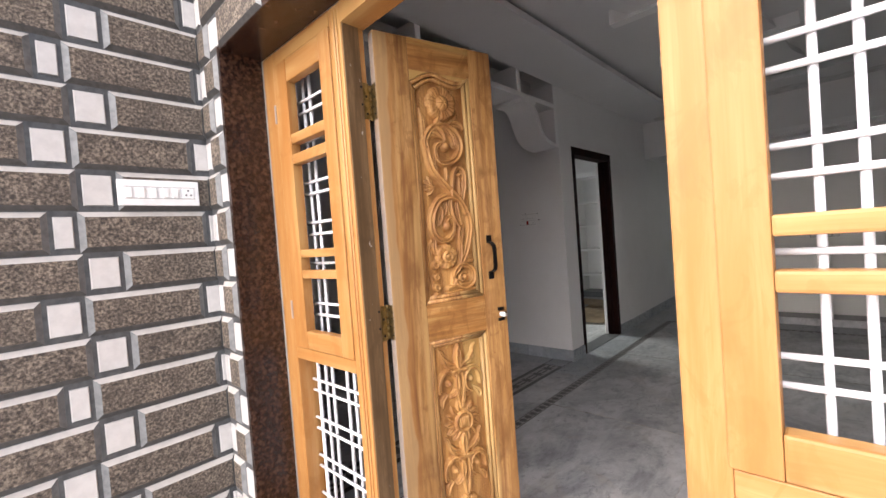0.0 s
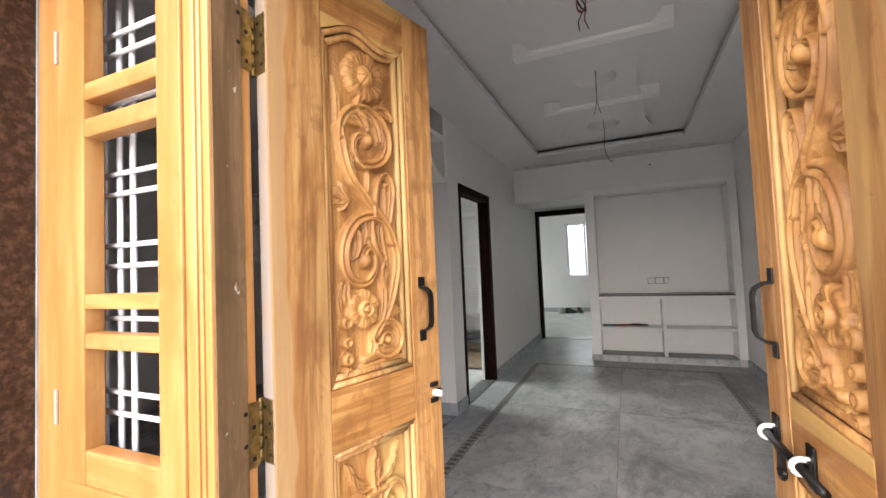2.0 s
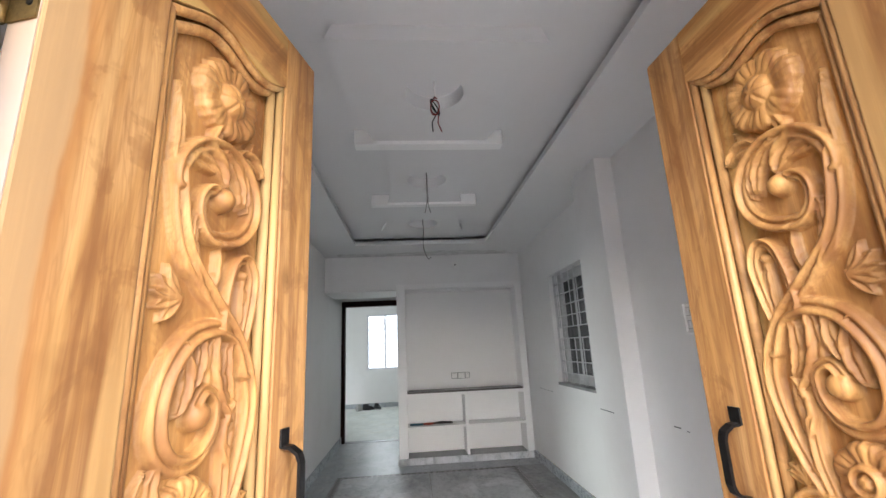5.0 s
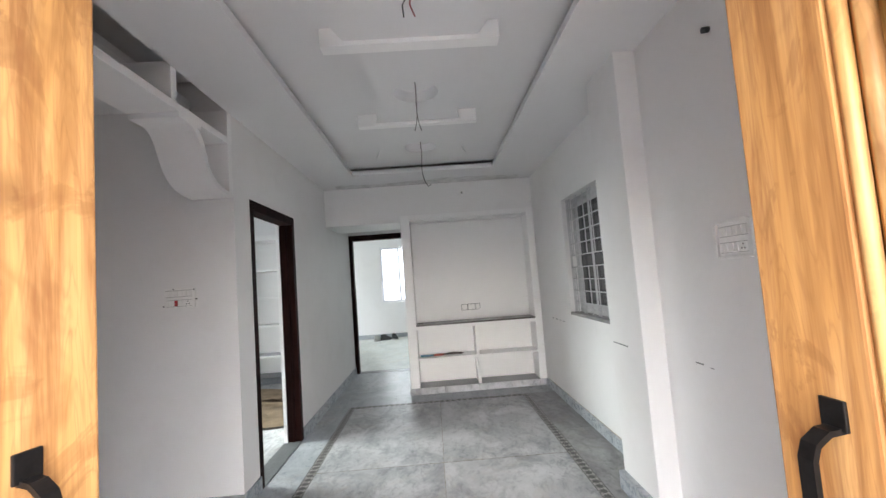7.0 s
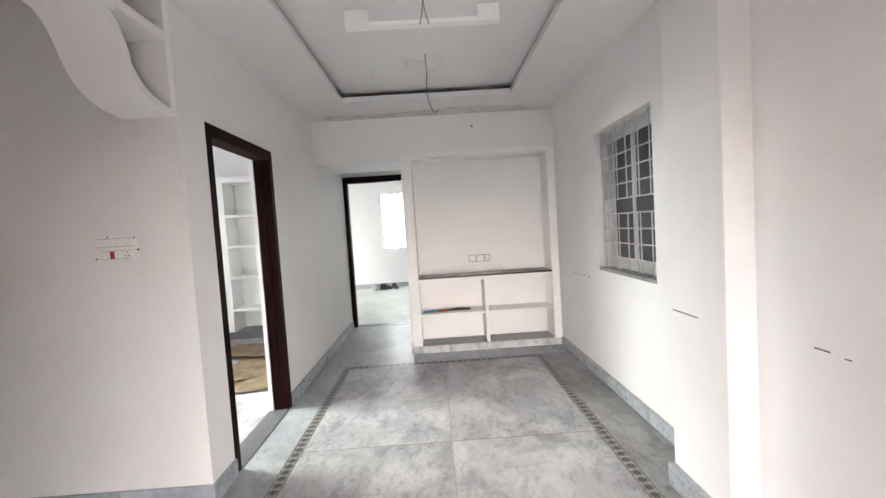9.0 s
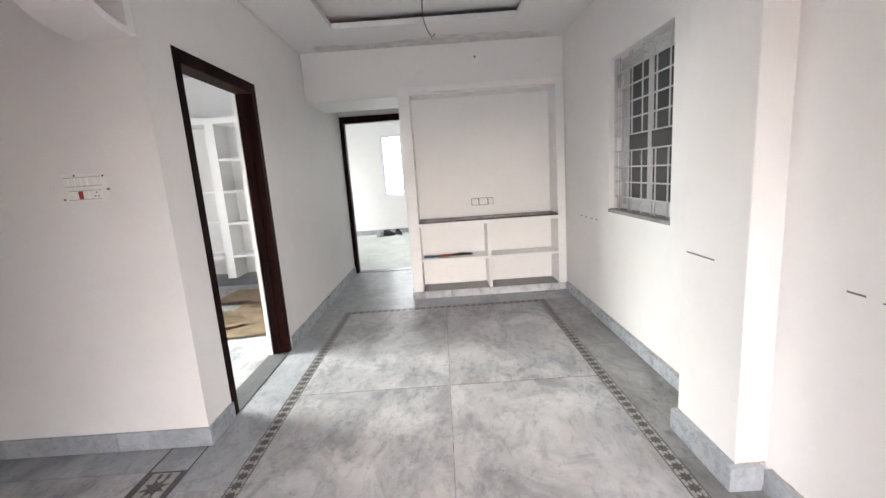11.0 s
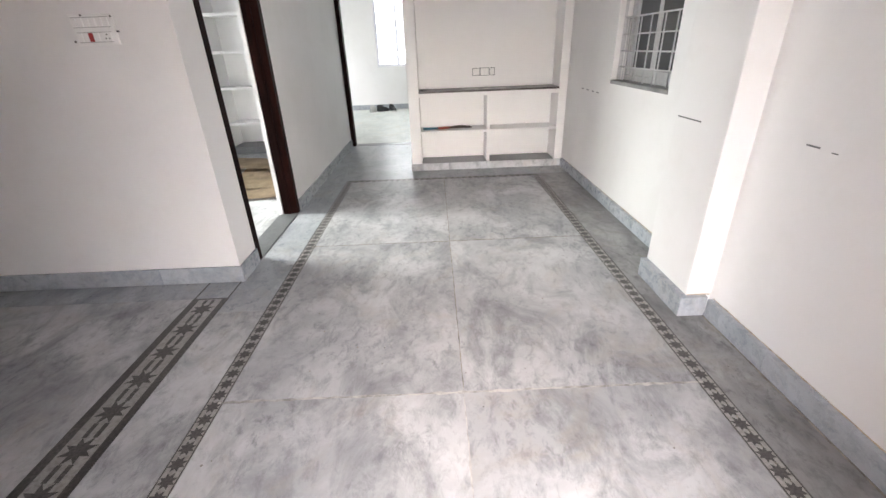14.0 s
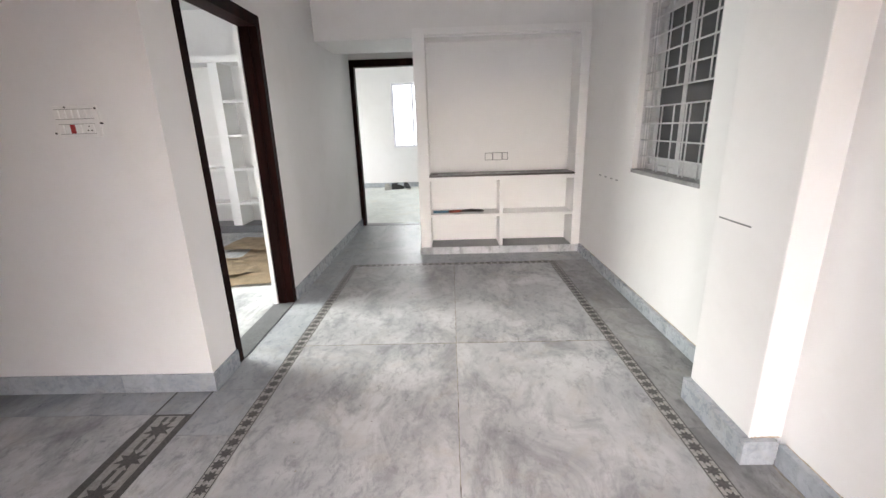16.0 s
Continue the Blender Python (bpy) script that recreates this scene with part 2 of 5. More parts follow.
inlay_light = speckle_material("inlay_light", (0.26, 0.25, 0.235), (0.34, 0.33, 0.315), (0.40, 0.39, 0.375), 60, 0.35, 0.1)
granite_brown = speckle_material("granite_brown", (0.013, 0.006, 0.005), (0.032, 0.015, 0.010), (0.077, 0.042, 0.028), 55, 0.25, 0.05, 12)
granite_grey = speckle_material("granite_grey", (0.09, 0.095, 0.10), (0.13, 0.135, 0.14), (0.18, 0.185, 0.19), 140, 0.35, 0.05, 10)
granite_black = speckle_material("granite_black", (0.02, 0.016, 0.016), (0.05, 0.04, 0.038), (0.10, 0.08, 0.075), 120, 0.3, 0.05, 9)
stone_brick = speckle_material("stone_brick", (0.037, 0.030, 0.025), (0.135, 0.107, 0.082), (0.312, 0.254, 0.197), 105, 0.8, 1.0, 16)
tile_grey = plain_material("tile_grey", (0.085, 0.088, 0.09), 0.45, 0, 0.2, 40)
# bevel colours hold the printed relief shading: cream top, grey sides, dark underside
tile_bevel_dark = plain_material("tile_bevel_dark", (0.06, 0.058, 0.056), 0.5, 0, 0.2, 40)
tile_bevel_side = plain_material("tile_bevel_side", (0.180, 0.184, 0.184), 0.45, 0, 0.15, 40)
tile_cream = plain_material("tile_cream", (0.541, 0.508, 0.467), 0.35, 0, 0.06, 40)
tile_white = plain_material("tile_white", (0.590, 0.566, 0.541), 0.3, 0, 0.05, 25)
dark_wood = wood_material("dark_wood", (0.022, 0.0062, 0.005), (0.016, 0.0048, 0.004), (0.009, 0.0034, 0.003), "z", 0.5, 0.5)
dark_wood.node_tree.nodes["Principled BSDF"].inputs["Specular IOR Level"].default_value = 0.04
black_iron = plain_material("black_iron", (0.016, 0.015, 0.015), 0.42, 0.6, 0.2, 80)
brass = plain_material("brass", (0.30, 0.21, 0.085), 0.42, 0.9, 0.25, 60)
grille_paint = plain_material("grille_paint", (0.80, 0.80, 0.83), 0.4, 0, 0.05, 60)
grille_grey = plain_material("grille_grey", (0.62, 0.62, 0.63), 0.45, 0, 0.08, 60)
plastic_white = plain_material("plastic_white", (0.86, 0.855, 0.84), 0.3, 0, 0.03, 20)
plate_gap = plain_material("plate_gap", (0.46, 0.45, 0.44), 0.5, 0, 0.1, 40)
plastic_red = plain_material("plastic_red", (0.35, 0.02, 0.02), 0.4, 0, 0.1, 20)
cardboard = plain_material("cardboard", (0.36, 0.27, 0.18), 0.8, 0, 0.16, 6)
concrete = plain_material("concrete", (0.32, 0.31, 0.29), 0.85, 0, 0.2, 5)
# ground colour is raised far above bare earth to bounce light indoors
earth = plain_material("earth", (0.74, 0.71, 0.67), 0.95, 0, 0.3, 0.6)
wire_red = plain_material("wire_red", (0.22, 0.02, 0.02), 0.5, 0, 0.1, 40)
wire_black = plain_material("wire_black", (0.02, 0.02, 0.02), 0.5, 0, 0.1, 40)
wire_grey = plain_material("wire_grey", (0.22, 0.21, 0.20), 0.5, 0, 0.1, 40)
bristle = plain_material("bristle", (0.035, 0.025, 0.02), 0.8, 0, 0.3, 90)
grip_blue = plain_material("grip_blue", (0.03, 0.16, 0.24), 0.45, 0, 0.1, 40)
grip_red = plain_material("grip_red", (0.42, 0.07, 0.03), 0.45, 0, 0.1, 40)
shoe_black = plain_material("shoe_black", (0.02, 0.02, 0.022), 0.5, 0, 0.2, 30)
cloth_white = plain_material("cloth_white", (0.55, 0.54, 0.52), 0.8, 0, 0.1, 30)
shutter_grey = plain_material("shutter_grey", (0.55, 0.555, 0.56), 0.4, 0, 0.06, 30)

glass, gn, gl, gb = material("tinted_glass", 0.06)
gb.inputs["Base Color"].default_value = (0.05, 0.055, 0.06, 1)
gb.inputs["Specular IOR Level"].default_value = 0.6
daylight, dn, dl, db = material("daylight", 0.9)
db.inputs["Base Color"].default_value = (0.8, 0.85, 0.9, 1)
db.inputs["Emission Color"].default_value = (0.93, 0.97, 1.0, 1)
db.inputs["Emission Strength"].default_value = 0.6

# ---- geometry helpers ----


def box(bm, x0, x1, y0, y1, z0, z1, mat=0):
    vs = [bm.verts.new(c) for c in ((x0, y0, z0), (x1, y0, z0), (x1, y1, z0), (x0, y1, z0), (x0, y0, z1), (x1, y0, z1), (x1, y1, z1), (x0, y1, z1))]
    for q in ((3, 2, 1, 0), (4, 5, 6, 7), (0, 1, 5, 4), (1, 2, 6, 5), (2, 3, 7, 6), (3, 0, 4, 7)):
        bm.faces.new([vs[i] for i in q]).material_index = mat
    return vs


def boxes(*dims, bevel=0.0):
    bm = bmesh.new()
    for d in dims:
        box(bm, *d)
    if bevel:
        bmesh.ops.bevel(bm, geom=bm.edges[:], offset=bevel, segments=2, profile=0.6, affect="EDGES", clamp_overlap=True)
    return bm


def part(name, bm, mat, parent=None, label="", smooth=False, at=None):
    """Links a bmesh as one mesh object, under a thing or a part where one is given."""
    me = bpy.data.meshes.new(name)
    bmesh.ops.recalc_face_normals(bm, faces=bm.faces[:])
    bm.to_mesh(me)
    bm.free()
    for mt in mat if isinstance(mat, (list, tuple)) else [mat]:
        me.materials.append(mt)
    if smooth:
        for p in me.polygons:
            p.use_smooth = True
    ob = new(name, me)
    if parent:
        ob.parent = parent
    if at is not None:
        ob.matrix_basis = at
    if label:
        ob["label"] = label
    return ob


def thing(name, label, category, at=None, group="", kind=""):
    ob = new(name)
    if at is not None:
        ob.matrix_basis = at
    return tagged(ob, label, category, group, kind)


def structure(name, bm, mat, label, category, smooth=False):
    return tagged(part(name, bm, mat, smooth=smooth), label, category, kind="structure")


def holed(bm, axis, at, thick, u0, u1, z0, z1, holes=()):
    """A wall slab with openings. axis 'y': faces along y, runs in x; axis 'x': faces along x, runs in y. holes: u0, u1, z0, z1."""
    us = sorted({u0, u1, *[h[0] for h in holes], *[h[1] for h in holes]})
    zs = sorted({z0, z1, *[h[2] for h in holes], *[h[3] for h in holes]})
    us, zs = [u for u in us if u0 <= u <= u1], [z for z in zs if z0 <= z <= z1]

    def solid(i, j):
        if not (0 <= i < len(us) - 1 and 0 <= j < len(zs) - 1):
            return False
        cu, cz = (us[i] + us[i + 1]) / 2, (zs[j] + zs[j + 1]) / 2
        return not any(h[0] < cu < h[1] and h[2] < cz < h[3] for h in holes)

    def v(u, w, z):
        return bm.verts.new((u, w, z) if axis == "y" else (w, u, z))
    a, b = at, at + thick
    for i in range(len(us) - 1):
        for j in range(len(zs) - 1):
            if not solid(i, j):
                continue
            p, q, r, s = us[i], us[i + 1], zs[j], zs[j + 1]
            for w in (a, b):
                bm.faces.new([v(p, w, r), v(q, w, r), v(q, w, s), v(p, w, s)])
            for di, dj, (c0, c1) in ((-1, 0, ((p, r), (p, s))), (1, 0, ((q, r), (q, s))), (0, -1, ((p, r), (q, r))), (0, 1, ((p, s), (q, s)))):
                if not solid(i + di, j + dj):
                    bm.faces.new([v(c0[0], a, c0[1]), v(c1[0], a, c1[1]), v(c1[0], b, c1[1]), v(c0[0], b, c0[1])])
    bmesh.ops.remove_doubles(bm, verts=bm.verts[:], dist=0.0004)
    return bm


def prism(bm, pts, h0, h1, axis="z", mat=0):
    """Extrudes a closed outline between two heights along an axis."""
    def v(p, h):
        return bm.verts.new({"z": (p[0], p[1], h), "x": (h, p[0], p[1]), "y": (p[0], h, p[1])}[axis])
    lo, hi = [v(p, h0) for p in pts], [v(p, h1) for p in pts]
    bm.faces.new(lo).material_index = mat
    bm.faces.new(hi[::-1]).material_index = mat
    for i in range(len(pts)):
        j = (i + 1) % len(pts)
        bm.faces.new([lo[i], lo[j], hi[j], hi[i]]).material_index = mat
    return bm


def bez(p0, p1, p2, p3, n=14):
    return [tuple(((1 - t) ** 3 * a + 3 * t * (1 - t) ** 2 * b + 3 * t * t * (1 - t) * c + t ** 3 * d) for a, b, c, d in zip(p0, p1, p2, p3)) for t in [i / n for i in range(n + 1)]]


def tube(bm, pts, radii, sides=8, mat=0):
    """A round tube along 3D points."""
    pts = [Vector(p) for p in pts]
    if not isinstance(radii, (list, tuple)):
        radii = [radii] * len(pts)
    ring0, up = None, Vector((0.31, 0.52, 0.79))
    for i, p in enumerate(pts):
        d = (pts[min(i + 1, len(pts) - 1)] - pts[max(i - 1, 0)]).normalized()
        a = d.cross(up).normalized()
        b = d.cross(a)
        ring = [bm.verts.new(p + radii[i] * (a * math.cos(2 * math.pi * k / sides) + b * math.sin(2 * math.pi * k / sides))) for k in range(sides)]
        if ring0:
            for k in range(sides):
                bm.faces.new([ring0[k], ring0[(k + 1) % sides], ring[(k + 1) % sides], ring[k]]).material_index = mat
        else:
            bm.faces.new(ring)
        ring0 = ring
    bm.faces.new(ring0[::-1])
    return bm


def disc(bm, c, r, h, axis="z", n=32, r2=None):
    """A short cylinder or cone frustum from c along +axis."""
    r2 = r if r2 is None else r2
    ax = {"x": ((0, 1, 0), (0, 0, 1), (1, 0, 0)), "y": ((0, 0, 1), (1, 0, 0), (0, 1, 0)), "z": ((1, 0, 0), (0, 1, 0), (0, 0, 1))}[axis]
    e1, e2, e3 = [Vector(a) for a in ax]
    c = Vector(c)
    lo = [bm.verts.new(c + r * (e1 * math.cos(2 * math.pi * k / n) + e2 * math.sin(2 * math.pi * k / n))) for k in range(n)]
    hi = [bm.verts.new(c + h * e3 + r2 * (e1 * math.cos(2 * math.pi * k / n) + e2 * math.sin(2 * math.pi * k / n))) for k in range(n)]
    bm.faces.new(lo[::-1])
    bm.faces.new(hi)
    for k in range(n):
        bm.faces.new([lo[k], lo[(k + 1) % n], hi[(k + 1) % n], hi[k]])
    return bm


# ---- structure ----
XL, XR, XW = -2.18, 0.405, 0.495          # hall: left wall, right wall near the entrance, right wall by the window
YF, YU, YE = 1.22, 6.50, 8.00           # inner face of the front wall, front of the display unit, end of the passage
ZC, ZT = 2.65, 2.75                     # ceiling border, raised tray
FX0, FX1, FY0, FZ = -1.93, 0.07, 1.09, 2.04   # entrance frame
PX, PY = -2.15, 0.94                    # porch side wall, facade

structure("floor", boxes((-5.3, 0.75, YF - 0.32, 8.15, -0.15, -0.012)), grout, "grey grout bed under the marble floor", "floor")
structure("bedroom_floor", boxes((-4.6, -0.3, 8.15, 12.3, -0.15, 0.0)), marble_bedroom, "pale grey-white marble bedroom floor", "floor")
structure("porch_floor", boxes((-2.4, 2.2, -1.4, YF - 0.32, -0.15, -0.004)), porch_bounce_stone, "unseen porch floor, pale to bounce light indoors", "floor")

structure("wall_front", holed(bmesh.new(), "y", PY, YF - PY, -5.3, 2.2, 0, 3.0, [(FX0, FX1, 0, FZ)]), wall_paint, "white painted front wall around the entrance", "wall")
structure("wall_left", holed(bmesh.new(), "x", XL - 0.15, 0.15, 4.05, YE, 0, 2.9, [(4.30, 5.29, 0, 2.105)]), wall_paint, "white painted wall with a doorway into the store", "wall")
structure("wall_dining", boxes((-5.3, XL - 0.15, 4.05, 4.20, 0, 2.9)), wall_paint, "white painted dining wall with switches", "wall")
structure("wall_right_near", boxes((XR, 0.72, YF, 3.51, 0, 2.9)), wall_paint, "white painted wall beside the entrance", "wall")
structure("pier", boxes((0.278, 0.72, 3.51, 3.93, 0, 2.9), bevel=0.006), wall_paint, "white painted pier standing proud of the wall", "pier")
structure("wall_right_far", holed(bmesh.new(), "x", XW, 0.24, 3.93, 8.15, 0, 2.9, [(4.45, 5.36, 0.985, 2.11)]), wall_paint, "white painted wall with a barred window", "wall")
structure("wall_passage_end", holed(bmesh.new(), "y", YE, 0.15, -2.6, XW, 0, 2.9, [(-2.20, -1.15, 0, 2.215)]), wall_paint, "white painted wall around the bedroom door", "wall")
structure("wall_unit_back", boxes((-1.222, XW, 6.84, YE, 0, 2.9)), wall_paint, "white painted wall behind the display unit", "wall")
structure("wall_dining_end", boxes((-5.3, -5.15, YF, 4.05, 0, 2.9)), wall_paint, "white painted dining end wall", "wall")
structure("wall_store_end", holed(bmesh.new(), "x", -5.35, 0.15, 4.20, 8.3, 0, 2.9, [(4.65, 5.95, 1.0, 2.35)]), wall_paint, "white painted store end wall", "wall")
structure("wall_store_back", boxes((-5.35, -2.33, 8.15, 8.3, 0, 2.9)), wall_paint, "white painted wall behind the store shelves", "wall")
structure("wall_bedroom_far", holed(bmesh.new(), "y", 12.18, 0.2, -4.6, -0.3, 0, 2.9, [(-2.20, -1.25, 0.915, 2.335)]), wall_paint, "white painted bedroom wall with a bright window", "wall")
# the opening in the left wall is added for the fill lamp
structure("wall_bedroom_left", holed(bmesh.new(), "x", -4.6, 0.15, 8.3, 12.18, 0, 2.9, [(9.8, 11.0, 1.0, 2.2)]), wall_paint, "white painted bedroom side wall", "wall")
structure("wall_bedroom_right", boxes((-0.45, -0.3, 8.15, 12.18, 0, 2.9)), wall_paint, "white painted bedroom side wall", "wall")

TX0, TX1, TY0, TY1 = -1.692, -0.086, 1.62, 5.905
bm = bmesh.new()
# border of the false ceiling, its rim, the shadow slot and the raised tray
for d in ((XL, TX0, YF, 6.55, ZC, ZC + 0.045), (TX1, 0.72, YF, 6.55, ZC, ZC + 0.045), (TX0, TX1, YF, TY0, ZC, ZC + 0.045), (TX0, TX1, TY1, 6.55, ZC, ZC + 0.045)):
    box(bm, *d)
box(bm, TX0 - 0.1, TX1 + 0.1, TY0 - 0.1, TY1 + 0.1, ZT, ZT + 0.03)
# curved panels of the tray with a round sunk rose in each
CX = -0.885
ROSES = (2.79, 3.94, 5.11)
ZP = ZT - 0.074
for (ya, yb, wa, wm, wb), yr in zip(((2.40, 3.30, 0.49, 0.475, 0.35), (3.37, 4.45, 0.345, 0.265, 0.335), (4.50, 5.40, 0.345, 0.36, 0.46)), ROSES):
    right = bez((CX + wa, ya), (CX + wm, ya + (yb - ya) * 0.35), (CX + wm * 0.98, ya + (yb - ya) * 0.65), (CX + wb, yb), 16)
    rim = right + [(2 * CX - x, y) for x, y in reversed(right)]
    hole = [(CX + 0.152 * math.cos(2 * math.pi * k / 40), yr + 0.152 * math.sin(2 * math.pi * k / 40)) for k in range(40)]
    panels = bmesh.new()
    edges = []
    for loop in (rim, hole):
        vs = [panels.verts.new((x, y, ZP)) for x, y in loop]
        es = [panels.edges.new((vs[k], vs[(k + 1) % len(vs)])) for k in range(len(vs))]
        edges += es
        up = [panels.verts.new((CX + (x - CX) * 0.93, y, ZT + 0.002)) if loop is rim else panels.verts.new((CX + (x - CX) * 0.95, yr + (y - yr) * 0.95, ZT + 0.002)) for x, y in loop]
        for k in range(len(vs)):
            panels.faces.new((vs[k], vs[(k + 1) % len(vs)], up[(k + 1) % len(vs)], up[k]))
    bmesh.ops.triangle_fill(panels, edges=edges, use_beauty=True)
    bmesh.ops.recalc_face_normals(panels, faces=panels.faces[:])
    structure("ceiling_panel", panels, ceiling_paint, "grey-white curved plaster panel with a sunk rose", "ceiling panel")
# cross bars, wider than the panels
for y0, y1 in ((3.29, 3.375), (4.44, 4.505)):
    structure("ceiling_bar", boxes((-1.362, -0.418, y0, y1, 2.652, ZT + 0.002), bevel=0.003), bar_lit_paint, "plaster bar across the ceiling tray, whitened to look door-lit", "ceiling bar")
# soffit slab over the dining side and the roof slab above
box(bm, -5.3, XL - 0.26, YF, 4.05, 2.70, 2.75)
box(bm, -5.35, 0.75, PY, 8.3, 2.9, 3.05)
structure("ceiling", bm, ceiling_paint, "grey-white plaster ceiling with a raised tray", "ceiling")
structure("bedroom_ceiling", boxes((-4.6, -0.3, 8.15, 12.38, 2.9, 3.05)), ceiling_paint, "white bedroom ceiling", "ceiling")
structure("beam", boxes((XL, XW, 6.55, 7.28, 2.17, 2.9), bevel=0.004), wall_paint, "white painted beam across the passage", "beam")
structure("store_loft", boxes((-5.2, -2.33, 7.78, 8.15, 2.21, 2.29)), trim_paint, "white slab over the store shelves", "slab")

# arch between the hall and the dining side: shelf slab, posts, back, and an S-shaped bracket
AX = XL - 0.28
arch = tagged(new("arch"), "white plaster arch with open boxes above", "arch", kind="structure")
part("shelf_slab", boxes((AX, XL, YF, 3.998, 2.425, 2.470), bevel=0.004), trim_paint, arch)
part("arch_back", boxes((AX + 0.002, AX + 0.03, YF, 3.998, 2.470, 2.70)), wall_paint, arch)
for y in (1.62, 2.22, 2.80, 3.385):
    part("post", boxes((AX, XL, y, y + 0.05, 2.470, 2.68), bevel=0.004), trim_paint, arch)
part("pilaster", boxes((AX, XL, 4.0, 4.05, 2.064, 2.66), bevel=0.004), trim_paint, arch)
low = bez((3.50, 2.395), (3.74, 2.395), (3.58, 2.060), (4.0, 2.060), 18)
top = [(y + 0.045 * (1 if i < 10 else 0.6), z + 0.012 + 0.018 * i / 18) for i, (y, z) in enumerate(low)]
part("bracket", prism(bmesh.new(), low + top[::-1], AX + 0.02, XL + 0.004, "x"), trim_paint, arch, smooth=False)
part("bracket_ledge", boxes((AX + 0.01, XL + 0.006, 3.44, 3.66, 2.392, 2.425), bevel=0.005), trim_paint, arch)

# porch roof, ground and plain closing pieces
structure("porch_wall", boxes((-2.4, PX - 0.012, -0.15, PY, -0.15, 3.0)), tile_grey, "porch side wall behind the tiles", "wall")
structure("ground", boxes((-400, 400, -400, 400, -0.5, -0.16)), earth, "unseen ground around the house, pale to bounce light", "ground")
structure("neighbour_wall", boxes((2.3, 2.5, 1.5, 9.0, -0.16, 4.5)), concrete, "plain grey neighbouring wall outside the window", "wall")
for nm, d in (("backdrop", (-2.9, -0.5, 12.9, 12.92, 0.2, 2.9)), ("backdrop", (-5.8, -5.78, 4.2, 6.4, 0.4, 2.9))):
    structure(nm, boxes(d), daylight, "bright hazy daylight outside the window", "backdrop")

# ---- entrance: granite reveal, teak frame with two grilled sidelights ----
reveal = tagged(new("entrance_reveal"), "dark brown polished granite lining the entrance", "door surround", kind="structure")
part("granite_jamb", boxes((FX0 - 0.02, FX0 + 0.002, PY - 0.012, FY0, 0, FZ + 0.02)), granite_brown, reveal)
part("granite_jamb", boxes((FX1 - 0.002, FX1 + 0.02, PY - 0.012, FY0, 0, FZ + 0.02)), granite_brown, reveal)
part("granite_head", boxes((FX0 + 0.002, FX1 - 0.002, PY - 0.012, FY0, FZ - 0.004, FZ + 0.02)), granite_brown, reveal)
part("granite_sill", boxes((FX0 + 0.002, FX1 - 0.002, PY - 0.012, YF, -0.02, 0.012)), granite_brown, reveal)

entrance = tagged(new("door_1"), "teak entrance frame with two grilled sidelights", "door frame", kind="structure")
DX0, DX1 = -1.381, -0.473                # doorway between the posts
FYR, FD = 1.043, 0.088                  # front of the half beside the second leaf, depth of the frame


def moulded_post(x0, x1, z0, z1, side):
    """Square post with a rounded bead along its doorway edge."""
    front = FY0 if side > 0 else FYR
    bm = boxes((x0, x1, front, front + FD, z0, z1), bevel=0.004)
    xe = x1 if side > 0 else x0
    for dx in (0.020, 0.034) if side > 0 else ():
        tube(bm, [(xe - side * dx, FY0 - 0.001, z0 + 0.02), (xe - side * dx, FY0 - 0.001, z1 - 0.02)], 0.005, 6)
    return bm


part("post", moulded_post(-1.445, DX0, 0.012, FZ - 0.004, 1), teak_frame, entrance)
part("post", moulded_post(DX1, -0.408, 0.012, FZ - 0.004, -1), teak_frame, entrance)
part("post", boxes((FX0 + 0.004, -1.838, FY0, FY0 + FD, 0.012, FZ - 0.004), bevel=0.004), teak_frame, entrance)
part("post", boxes((-0.022, FX1 - 0.004, FYR, FYR + FD, 0.012, FZ - 0.004), bevel=0.004), teak_frame, entrance)
part("head", prism(bmesh.new(), [(DX0, FY0), (DX1, FYR), (DX1, FYR + FD), (DX0, FY0 + FD)], 1.972, FZ - 0.004), teak_rail, entrance)
part("putty_line", boxes((FX0 + 0.002, FX0 + 0.008, FY0 - 0.003, FY0 + 0.05, 0.012, FZ - 0.006)), concrete, entrance)
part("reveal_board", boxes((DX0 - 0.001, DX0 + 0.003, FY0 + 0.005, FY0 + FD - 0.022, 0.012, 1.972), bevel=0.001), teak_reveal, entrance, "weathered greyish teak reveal")
